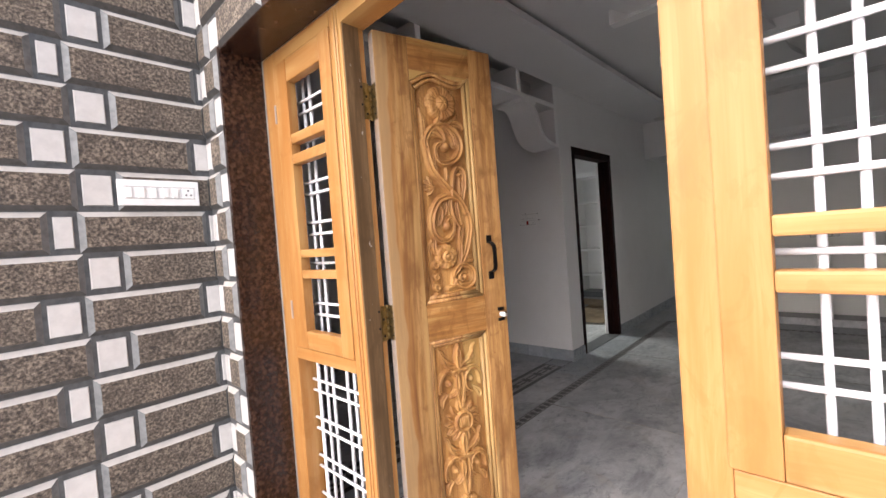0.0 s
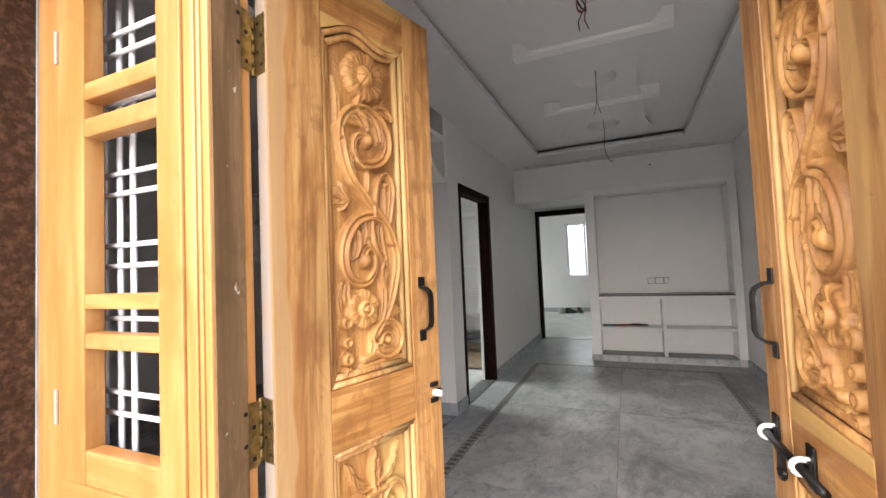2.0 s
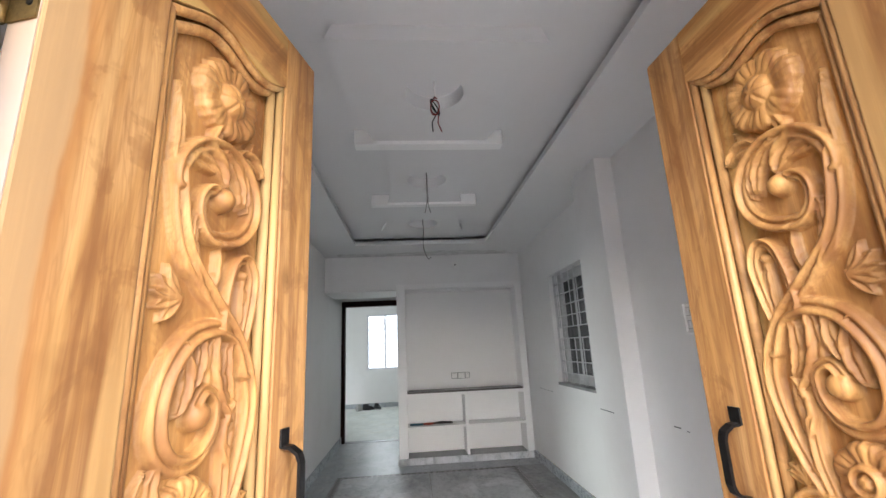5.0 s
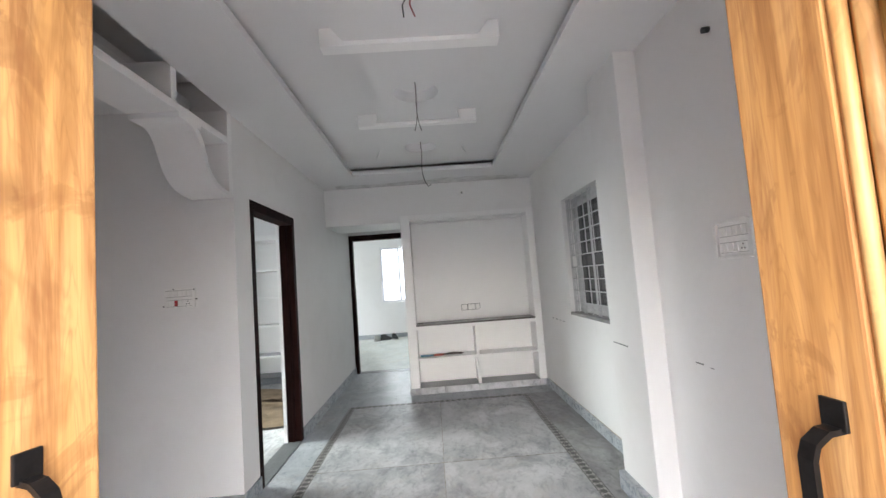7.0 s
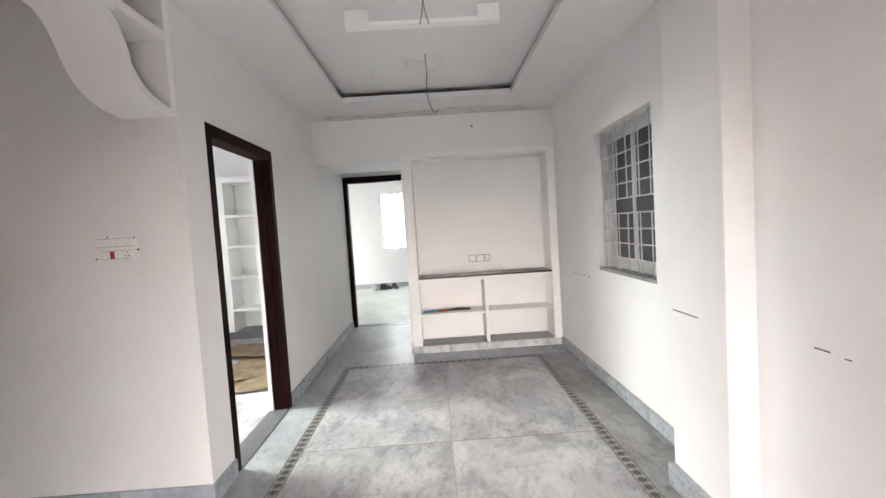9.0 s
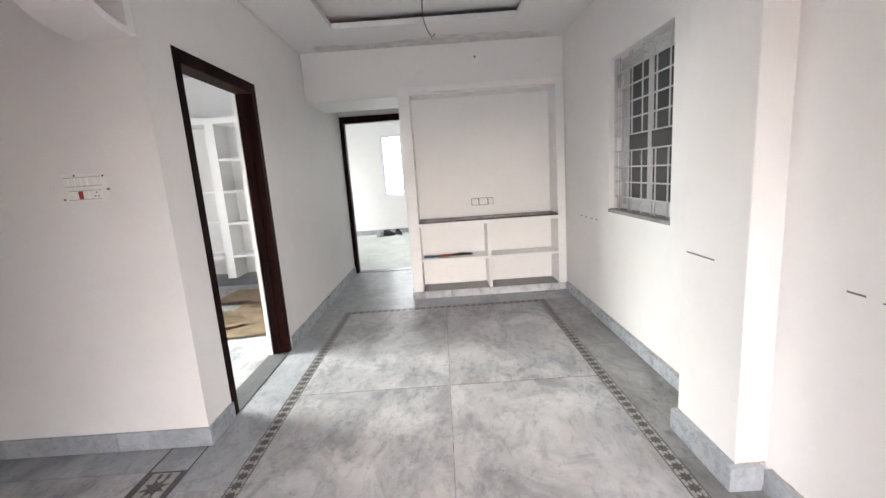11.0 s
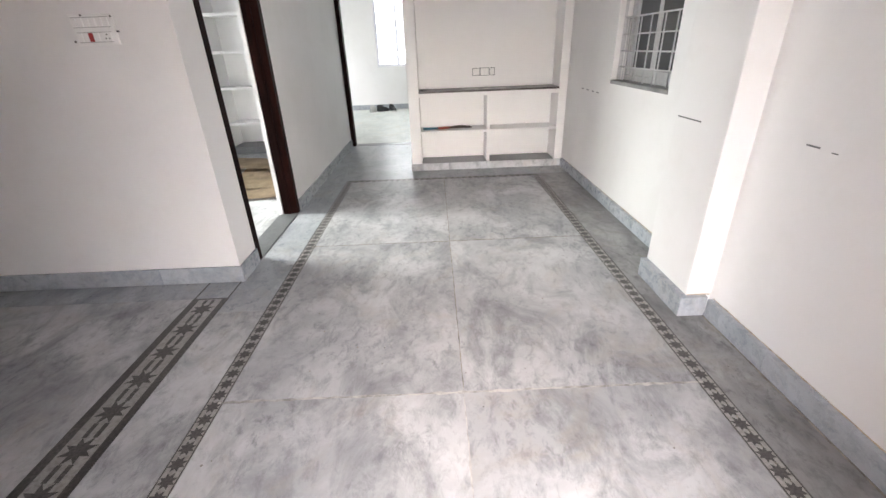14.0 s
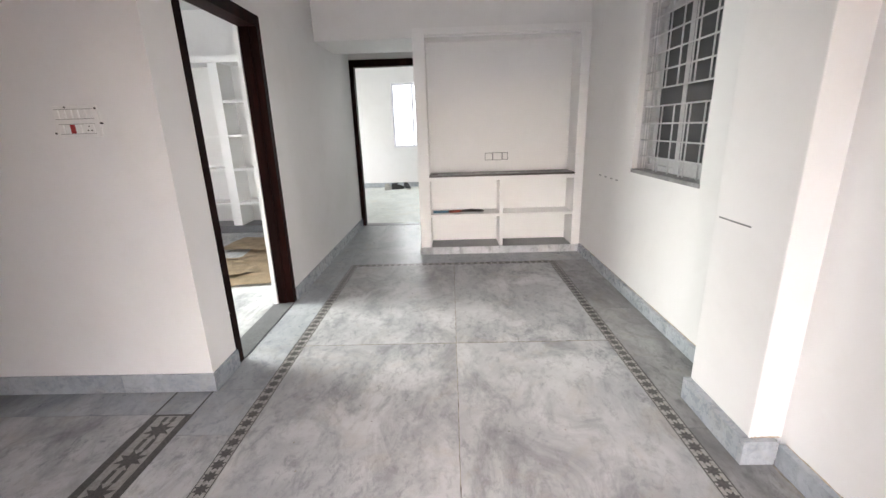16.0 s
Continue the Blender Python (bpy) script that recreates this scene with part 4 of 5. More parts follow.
    # brass butt hinges
    for z in (1.725, 0.995, 0.25):
        hg = add("hinge", boxes((HE - 0.0035, HE - 0.0013, 0.002, 0.034, z - 0.058, z + 0.058)), brass, leaf, "dull brass butt hinge")
        bm = bmesh.new()
        for k in range(5):
            tube(bm, [(HE - 0.007, LT + 0.002, z - 0.058 + k * 0.0234), (HE - 0.007, LT + 0.002, z - 0.058 + k * 0.0234 + 0.0222)], 0.0055, 10)
        add("knuckle", bm, brass, hg, smooth=True)
        for k in range(4):
            add("screw", disc(bmesh.new(), (HE - 0.0048, 0.010 + 0.014 * (k % 2), z - 0.042 + 0.028 * k), 0.0032, 0.003, "x", 10), black_iron, hg)
    return leaf


aL = math.degrees(math.atan2(0.451, 0.121))
aR = math.degrees(math.atan2(0.467, -0.019))
door_leaf(pose(-1.349, 1.203, 0.016, 0, 0, aL), 1)
door_leaf(pose(-0.488, 1.161, 0.012, 0, 0, aR - 180), -1)
# hinge plates on the posts
for x, s in ((DX0, 1), (DX1, -1)):
    for z in (1.741, 1.011, 0.266):
        back = (FY0 if s > 0 else FYR) + FD
        p = part("hinge_plate", boxes((x, x + s * 0.0025, back - 0.040, back + 0.002, z - 0.058, z + 0.058)), brass, entrance, "dull brass hinge plate")
        for k in range(4):
            part("screw", disc(bmesh.new(), (x + (0.002 if s > 0 else -0.0035), back - 0.010 - 0.018 * (k % 2), z - 0.042 + 0.028 * k), 0.0042, 0.0015, "x", 10), black_iron, p)

# ---- display unit ----
unit = thing("display_unit", "white plastered display unit with niche and shelves", "shelf unit", pose(0, 0, 0))
UX0, UX1, UZ = -1.222, 0.494, 2.245
for nm, d in (("side_panel", (UX0, UX0 + 0.115, YU, 6.84, 0.075, UZ)), ("side_panel", (UX1 - 0.095, UX1 - 0.008, YU, 6.84, 0.075, UZ)), ("top_panel", (UX0 + 0.115, UX1 - 0.095, YU, 6.84, 2.185, UZ)),
              ("back_panel", (UX0 + 0.115, UX1 - 0.095, 6.80, 6.84, 0.075, 2.185)), ("shelf", (UX0 + 0.115, UX1 - 0.095, YU + 0.004, 6.80, 0.79, 0.832)), ("shelf", (UX0 + 0.115, UX1 - 0.095, YU + 0.004, 6.80, 0.405, 0.435)),
              ("divider", (-0.374, -0.338, YU + 0.003, 6.80, 0.435, 0.79)), ("divider", (-0.374, -0.338, YU + 0.003, 6.80, 0.079, 0.405))):
    part(nm, boxes(d, bevel=0.003), trim_paint, unit)
part("floor_slab", boxes((UX0 + 0.115, UX1 - 0.095, YU + 0.003, 6.80, 0.06, 0.079)), granite_grey, unit, "grey granite bottom slab")
part("granite_top", boxes((UX0 + 0.115, UX1 - 0.095, YU - 0.008, 6.80, 0.833, 0.853), bevel=0.002), granite_black, unit, "dark polished granite shelf top")
for i in range(4):
    a = UX0 - 0.012 + i * 0.4275
    part("plinth_stone", boxes((a, min(a + 0.4255, UX1 - 0.012), YU - 0.014, YU + 0.05, 0.0, 0.077), bevel=0.002), marble_plinth, unit)
sock = thing("socket_plate", "white modular socket plates in the niche", "socket", pose(-0.39, 6.797, 1.013))
part("plate", boxes((-0.11, -0.035, -0.014, 0, -0.034, 0.034), (-0.025, 0.065, -0.016, 0, -0.036, 0.036), (0.080, 0.130, -0.014, 0, -0.034, 0.034), bevel=0.003), plastic_white, sock)
# larger grey backing gives the white plates a dark edge
part("gap", boxes((-0.115, -0.030, -0.006, 0, -0.039, 0.039), (-0.030, 0.070, -0.008, 0, -0.041, 0.041), (0.075, 0.135, -0.006, 0, -0.039, 0.039)), granite_grey, sock, "grey backing outlining the plates")
for x in (-0.09, -0.06, -0.005, 0.02, 0.045, 0.105):
    part("switch", boxes((x - 0.008, x + 0.008, -0.020, -0.006, -0.02, 0.02), bevel=0.001), plastic_white, sock)
lamp_p = thing("lamp_point", "round white lamp holder plate on the beam", "lamp holder", pose(-0.412, 6.55, 2.503))
part("plate", disc(bmesh.new(), (0, -0.012, 0), 0.045, 0.012, "y", 24, 0.048), plastic_white, lamp_p, smooth=False)
part("socket_hole", disc(bmesh.new(), (0.005, -0.016, 0.0), 0.012, 0.006, "y", 14), wire_grey, lamp_p)

broom = thing("broom", "small broom with blue and red grip on the shelf", "broom", pose(-1.08, 6.60, 0.449, 0, 0, -4))
part("grip", tube(bmesh.new(), [(0, 0, 0), (0.17, 0, 0.002)], 0.013, 10), grip_blue, broom, "blue plastic grip", True)
part("collar", tube(bmesh.new(), [(0.17, 0, 0.002), (0.26, 0.0, 0.006), (0.30, 0, 0.008)], [0.014, 0.015, 0.012], 10), grip_red, broom, "red binding", True)
bm = bmesh.new()
for i in range(60):
    r, a = random.random(), random.random() * 6.28
    tube(bm, [(0.27, 0.008 * math.cos(a), 0.006 + 0.006 * math.sin(a)), (0.40, (0.03 * math.cos(a)) * r, 0.014 + 0.016 * math.sin(a) * r), (0.50 + 0.05 * random.random(), 0.06 * math.cos(a) * r, 0.012 + 0.010 * math.sin(a) * r)], [0.003, 0.003, 0.001], 4)
part("bristles", bm, bristle, broom, "dark bristles")
for x, l in ((-1.08, 0.06), (-0.62, 0.16), (-0.40, 0.10), (-0.28, 0.12)):
    scrap = thing("paper_scrap", "loose scrap lying on the granite shelf top", "scrap", pose(x, 6.57, 0.853, 0, 0, random.uniform(-12, 12)))
    part("sheet", boxes((0, l, 0, 0.05, 0.0, 0.014 if x < -1 else 0.004), bevel=0.001), inlay_dark if x < -1 else cloth_white, scrap)

# ---- doorways with dark wooden frames ----


def dark_frame(name, axis, at, depth, u0, u1, top, wl, wr, wt, label):
    ob = tagged(new(name), label, "door frame", kind="structure")

    def bx(a, b, c, d):
        return (a, b, at, at + depth, c, d) if axis == "y" else (at, at + depth, a, b, c, d)
    for nm, d in (("jamb", bx(u0, u0 + wl, 0.0, top)), ("jamb", bx(u1 - wr, u1, 0.0, top)), ("head", bx(u0 + wl, u1 - wr, top - wt, top))):
        part(nm, boxes(d, bevel=0.004), dark_wood, ob)
    return ob


f1 = dark_frame("door_2", "x", XL - 0.118, 0.122, 4.302, 5.288, 2.103, 0.062, 0.062, 0.075, "dark brown stained wooden door frame, no door")
for y0, y1 in ((4.364, 4.378), (5.212, 5.226)):
    part("stop", boxes((XL - 0.118, XL - 0.05, y0, y1, 0.0, 2.03), bevel=0.002), dark_wood, f1)
part("jamb_plaster", boxes((XL - 0.148, XL - 0.119, 5.20, 5.288, 0, 2.1)), trim_paint, f1)
part("threshold", boxes((XL - 0.15, XL + 0.004, 4.302, 5.288, -0.012, 0.006)), granite_grey, f1, "grey granite threshold")
f2 = dark_frame("door_3", "y", YE - 0.006, 0.11, -2.198, -1.152, 2.212, 0.075, 0.075, 0.09, "dark brown stained wooden bedroom door frame")
part("threshold", boxes((-2.198, -1.152, YE + 0.001, YE + 0.15, -0.012, 0.005)), granite_grey, f2, "grey granite threshold")

# ---- barred hall window ----
win = tagged(new("window_1"), "window with grey steel bars and sliding panes", "window", kind="structure")
WY0, WY1, WZ0, WZ1 = 4.45, 5.36, 0.985, 2.11
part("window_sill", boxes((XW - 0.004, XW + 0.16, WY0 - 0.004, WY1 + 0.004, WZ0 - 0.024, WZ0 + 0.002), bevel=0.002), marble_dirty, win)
for d in ((XW + 0.10, XW + 0.14, WY0, WY0 + 0.035, WZ0, WZ1), (XW + 0.10, XW + 0.14, WY1 - 0.035, WY1, WZ0, WZ1), (XW + 0.10, XW + 0.14, WY0 + 0.035, WY1 - 0.035, WZ0, WZ0 + 0.04), (XW + 0.10, XW + 0.14, WY0 + 0.035, WY1 - 0.035, WZ1 - 0.04, WZ1)):
    part("window_frame", boxes(d, bevel=0.002), shutter_grey, win)
for ya, yb, dx in ((WY0 + 0.035, WY0 + 0.50, 0.105), (WY0 + 0.47, WY1 - 0.035, 0.122)):
    sash = part("sash", boxes((XW + dx, XW + dx + 0.014, ya, ya + 0.045, WZ0 + 0.04, WZ1 - 0.04), (XW + dx, XW + dx + 0.014, yb - 0.045, yb, WZ0 + 0.04, WZ1 - 0.04), (XW + dx, XW + dx + 0.014, ya + 0.045, yb - 0.045, WZ0 + 0.04, WZ0 + 0.085), (XW + dx, XW + dx + 0.014, ya + 0.045, yb - 0.045, WZ1 - 0.085, WZ1 - 0.04)), shutter_grey, win)
    part("pane", boxes((XW + dx + 0.005, XW + dx + 0.009, ya + 0.045, yb - 0.045, WZ0 + 0.085, WZ1 - 0.085)), glass, sash, "dark tinted glass")
gw = part("grille", boxes((XW + 0.042, XW + 0.062, WY0 + 0.002, WY0 + 0.008, WZ0 + 0.002, WZ1), (XW + 0.042, XW + 0.062, WY1 - 0.008, WY1 - 0.002, WZ0 + 0.002, WZ1)), grille_grey, win, "grey painted steel bar grille")
zs = [WZ0 + 0.10 + 0.114 * k for k in range(9)]
for k, z in enumerate(zs):
    part("bar", tube(bmesh.new(), [(XW + 0.052, WY0, z), (XW + 0.052, WY1, z)], 0.0055, 8), grille_grey, gw, smooth=True)
for yy in (0.10, 0.145, 0.30, 0.345, 0.49, 0.645, 0.69, 0.845, 0.89):
    for za, zb in ((WZ0, zs[3]), (zs[4], WZ1)):
        part("bar", tube(bmesh.new(), [(XW + 0.060, WY0 + yy, za), (XW + 0.060, WY0 + yy, zb)], 0.005, 8), grille_grey, gw, smooth=True)

# ---- bedroom window ----
w2 = tagged(new("window_2"), "bright bedroom window with white bars", "window", kind="structure")
for d in ((-2.20, -2.15, 12.24, 12.28, 0.915, 2.335), (-1.30, -1.25, 12.24, 12.28, 0.915, 2.335), (-2.15, -1.30, 12.24, 12.28, 0.915, 0.965), (-2.15, -1.30, 12.24, 12.28, 2.285, 2.335), (-1.75, -1.70, 12.24, 12.28, 0.965, 2.285)):
    part("window_frame", boxes(d, bevel=0.002), grille_paint, w2)
for k in range(7):
    part("bar", tube(bmesh.new(), [(-2.15, 12.22, 1.07 + 0.17 * k), (-1.30, 12.22, 1.07 + 0.17 * k)], 0.006, 8), grille_paint, w2)
for k in range(8):
    part("bar", tube(bmesh.new(), [(-2.10 + 0.105 * k, 12.21, 0.93), (-2.10 + 0.105 * k, 12.21, 2.32)], 0.006, 8), grille_paint, w2)

# ---- skirtings ----
sk = tagged(new("baseboard"), "grey veined marble skirting along the walls", "skirting", kind="structure")


def skirt(axis, at, u0, u1, side, h=0.105, t=0.014, step=0.62):
    u = u0
    while u < u1 - 0.01:
        v = min(u + step, u1)
        if u1 - v < 0.06:
            v = u1
        a, b = (at, at + t) if side > 0 else (at - t, at)
        d = (u + 0.0006, v - 0.0006, a, b, 0, h) if axis == "y" else (a, b, u + 0.0006, v - 0.0006, 0, h)
        part("stone", boxes(d, bevel=0.0015), marble_skirting, sk)
        u = v


skirt("x", XL, 4.05, 4.300, 1)
skirt("x", XL, 5.290, YE - 0.006, 1)
skirt("y", 4.05, -5.15, XL + 0.014, -1)
skirt("x", XR, YF, 3.484, -1, 0.096, 0.028)
skirt("y", 3.51, 0.242, XR - 0.028, -1, 0.108, 0.026)
skirt("x", 0.278, 3.51, 3.93, -1, 0.111, 0.036)
skirt("x", XW, 3.93, YU - 0.014, -1, 0.086, 0.026)
skirt("x", UX0 - 0.0, YU + 0.05, YE - 0.006, -1)
skirt("y", 12.18, -4.4, -0.45, -1)
skirt("y", YF, FX1 + 0.01, XR - 0.014, 1)
skirt("y", YF, -5.15, FX0 - 0.01, 1)

# ---- switchboards, pipe stub, scratches ----


def switchboard(name, label, at, w, h, rows, red=False, screws=False, rim=0.0):
    """Wall plate with rows of rocker switches; a last entry of None is a socket. Local x across, z up, looks along -y."""
    sb = thing(name, label, "switchboard", at)
    part("plate", boxes((-w / 2, w / 2, -0.010, 0, -h / 2, h / 2), bevel=0.004), plastic_white, sb)
    if rim:
        for s in (-1, 1):
            part("rim", boxes((s * w / 2 - rim / 2, s * w / 2 + rim / 2, -0.022, 0, -h / 2, h / 2), bevel=0.004), plastic_white, sb)
            part("rim", boxes((-w / 2 + rim / 2, w / 2 - rim / 2, -0.020, 0, s * h / 2 - rim / 3, s * h / 2 + rim / 3), bevel=0.004), plastic_white, sb)
    for z, xs in rows:
        lo, hi = min(x - (1 if x > 0.9 else 0) for x in xs) - 0.014, max(x - (0.99 if x > 0.9 else 0) for x in xs) + 0.014
        part("gap", boxes((lo, hi, -0.0104, -0.009, z - 0.0225, z - 0.0195), (lo, hi, -0.0104, -0.009, z + 0.0195, z + 0.0225)), plate_gap, sb, "grey line round the switches")
    for z, xs in rows:
        for i, x in enumerate(xs):
            if x < 0.9:
                pilot = red and z < 0 and i == 1
                part("switch", boxes((x - 0.0095, x + 0.0095, -0.016, -0.008, z - 0.019, z + 0.019), bevel=0.0015), plastic_red if pilot else plastic_white, sb, "red pilot switch" if pilot else "")
                continue
            x -= 1.0
            sk_ = part("socket", boxes((x - 0.020, x + 0.020, -0.013, -0.008, z - 0.020, z + 0.020), bevel=0.002), plastic_white, sb)
            for dx, dz in ((0.0, 0.010), (-0.008, -0.007), (0.008, -0.007)):
                part("socket_hole", disc(bmesh.new(), (x + dx, -0.0145, z + dz), 0.0032, 0.003, "y", 10), wire_black, sk_)
    if screws:
        for x, z in ((-w / 2 - 0.004, -h * 0.36), (w / 2 - 0.006, h * 0.40), (w / 2 + 0.006, -0.01), (-0.04, h * 0.46)):
            part("screw", disc(bmesh.new(), (x, -0.012, z), 0.0042, 0.012, "y", 10), wire_black, sb)
    return sb


switchboard("switchboard", "white switchboard with red pilot switch on the wall", pose(-2.555, 4.05, 1.405), 0.205, 0.135, [(0.032, [-0.080, -0.050, -0.020, 0.010, 0.040, 0.070]), (-0.032, [-0.072, -0.022, 0.008, 1.055])], True, True)
switchboard("switchboard", "white two-row switchboard beside the entrance", pose(XR, 2.876, 1.483, 0, 0, -90), 0.205, 0.150, [(0.034, [-0.072, -0.046, -0.016, 0.010, 0.040, 0.066]), (-0.034, [-0.072, -0.046, -0.016, 0.010, 1.050])], rim=0.022)
switchboard("switchboard", "long cream switch plate on the tiled porch wall", pose(PX + 0.014, 0.749, 1.527, 0, 0, 90), 0.262, 0.094, [(0.0, [-0.098, -0.060, -0.022, 0.016, 0.048, 1.092])])
pipe = thing("pipe_stub", "dark pipe stub sticking out of the wall", "pipe", pose(XR, 2.89, 2.395))
part("tube", tube(bmesh.new(), [(0.0, 0, 0), (-0.028, 0, -0.003)], 0.013, 14), wire_black, pipe, smooth=True)
for nm, d, lab in (("wall_scratch", (0.2768, 0.2782, 3.70, 3.90, 0.919, 0.925), "dark scrape in the pier paint"), ("wall_scratch", (XR - 0.0012, XR + 0.0002, 3.19, 3.25, 0.904, 0.910), "dark scrape in the wall paint"), ("wall_scratch", (XR - 0.0012, XR + 0.0002, 3.115, 3.14, 0.899, 0.903), "dark scrape in the wall paint")):
    structure(nm, boxes(d), granite_grey, lab, "scratch")
for y in (5.60, 5.72, 5.86, 6.0):
    structure("wall_scratch", boxes((XW - 0.0015, XW + 0.0002, y, y + 0.05, 0.864, 0.872)), granite_grey, "dark scrape in the wall paint", "scratch")

# ---- ceiling wires ----
for yr, mat2, ln in ((ROSES[0], wire_red, 0.30), (ROSES[1], wire_grey, 0.34), (ROSES[2], wire_grey, 0.46)):
    w = thing("ceiling_wire", "bare wires hanging from a ceiling rose", "wire", pose(CX, yr, ZT))
    part("stub", tube(bmesh.new(), [(0, 0, 0), (0.002, 0, -0.09)], 0.0045, 8), trim_paint if yr < 3 else mat2, w, smooth=True)
    if yr < 3:
        for k, mt in enumerate((wire_red, wire_black)):
            pts = [(0.0, 0, -0.09)] + [(0.022 * math.sin(a + k), 0.012 * math.cos(a * 1.3 + k), -0.15 - 0.048 * math.cos(a)) for a in [i * 0.45 + 2.6 for i in range(26)]] + [(0.012 - 0.03 * k, 0, -0.24), (0.03 - 0.045 * k, 0, -0.29)]
            part("loop", tube(bmesh.new(), pts, 0.0035, 6), mt, w, smooth=True)
    elif yr < 5:
        for k in (-1, 1):
            pts = bez((0, 0, -0.08), (k * 0.015, 0, -0.15), (-k * 0.02, 0, -0.2), (k * 0.022, 0, -ln), 12)
            part("strand", tube(bmesh.new(), pts, 0.003, 6), wire_grey, w, smooth=True)
    else:
        pts = bez((0, 0, -0.08), (0.03, 0, -0.16), (-0.05, 0, -0.32), (0.05, 0, -ln), 14) + [(0.075, 0, -ln + 0.02)]
        part("strand", tube(bmesh.new(), pts, 0.0045, 6), wire_grey, w, smooth=True)

# ---- dining wall shelf ----
ds = thing("wall_shelf", "white plastered box shelf on the dining wall", "shelf", pose(0, 0, 0))
for nm, d in (("side_panel", (-3.235, -3.20, 3.78, 4.05, 1.485, 2.165)), ("side_panel", (-4.30, -4.265, 3.78, 4.05, 1.485, 2.165)), ("shelf", (-4.265, -3.235, 3.78, 4.05, 2.13, 2.165)), ("shelf", (-4.265, -3.235, 3.79, 4.05, 1.82, 1.85)), ("shelf", (-4.265, -3.235, 3.78, 4.05, 1.485, 1.52))):
    part(nm, boxes(d, bevel=0.003), trim_paint, ds)

# ---- store room behind the dark frame ----
st = thing("store_shelves", "white built-in shelves along the store wall", "shelves", pose(0, 0, 0))
for x in (-5.0, -3.935, -2.90):
    part("upright", boxes((x, x + 0.122, 7.79, 8.15, 0.10, 2.21), bevel=0.003), trim_paint, st)
for x0, x1, zl in ((-4.878, -3.935, (0.405, 0.868, 1.307)), (-3.813, -2.90, (0.405, 0.868, 1.307, 1.742)), (-2.778, -2.33, (0.405, 0.868, 1.307, 1.742))):
    for z in zl:
        part("shelf", boxes((x0, x1, 7.80, 8.15, z - 0.016, z + 0.016), bevel=0.002), trim_paint, st)
part("base_slab", boxes((-5.2, -2.33, 7.76, 8.15, 0.0, 0.10), bevel=0.003), granite_grey, st, "grey granite base slab")


def board_sheet(x, y, w, l, turn, z, sag):
    """A bent flat sheet of cardboard with real thickness."""
    bm = bmesh.new()
    n = 8
    grid = [[bm.verts.new((w * (i / n - 0.5), l * (j / n - 0.5), 0.004 + sag * abs(math.sin(2.4 * i / n + 1.7 * j / n)) * (0.3 + random.random() * 0.3))) for j in range(n + 1)] for i in range(n + 1)]
    for i in range(n):
        for j in range(n):
            bm.faces.new([grid[i][j], grid[i + 1][j], grid[i + 1][j + 1], grid[i][j + 1]])
    bmesh.ops.solidify(bm, geom=bm.faces[:], thickness=0.005)
    ob = part("cardboard_sheet", bm, cardboard, at=pose(x, y, z, 0, 0, turn))
    return tagged(ob, "flattened brown cardboard lying on the store floor", "cardboard", "cardboard sheets on the floor")


board_sheet(-2.80, 6.25, 0.75, 1.25, 8, 0.006, 0.03)
board_sheet(-3.15, 6.95, 0.9, 0.55, -12, 0.030, 0.05)
board_sheet(-3.15, 6.15, 0.5, 0.7, 28, 0.012, 0.06)

# ---- shoes by the bedroom wall ----
for k, (x, y, turn, mt, lab) in enumerate(((-2.33, 11.75, 70, cloth_white, "pale cloth shoe lying on the bedroom floor"), (-2.12, 11.80, 20, shoe_black, "black shoe lying on the bedroom floor"), (-1.90, 11.78, -60, shoe_black, "black shoe lying on the bedroom floor"))):
    s = thing("shoe", lab, "shoe", pose(x, y, 0.0, 0, 0, turn) @ Matrix.Scale(1.2, 4), "shoes by the bedroom wall")
    out = [(0.12 * math.cos(a) * (1.15 if math.cos(a) > 0 else 1), 0.048 * math.sin(a)) for a in [2 * math.pi * i / 20 for i in range(20)]]
    part("sole", prism(bmesh.new(), out, 0.0, 0.022), cloth_white if k != 1 else shoe_black, s)
    bm = bmesh.new()
    prev = None
    for f, h in ((0.98, 0.022), (0.95, 0.06), (0.75, 0.10), (0.5, 0.115)):
        row = [bm.verts.new((u * f - (1 - f) * 0.09, v * f, h - max(0, u) * 0.35 * (h - 0.02) / 0.1)) for u, v in out]
        if prev:
            for i in range(20):
                bm.faces.new([prev[i], prev[(i + 1) % 20], row[(i + 1) % 20], row[i]])
        prev = row
    part("upper", bm, mt, s, smooth=True)
    part("collar", tube(bmesh.new(), [(u * 0.5 - 0.045, v * 0.5, 0.112) for u, v in out] + [(out[0][0] * 0.5 - 0.045, 0, 0.112)], 0.007, 6), mt, s, smooth=True)

# ---- tiled porch wall and facade strip ----
ROW, Z0 = 0.1438, 1.676 - 0.0719 - 11 * 0.1438


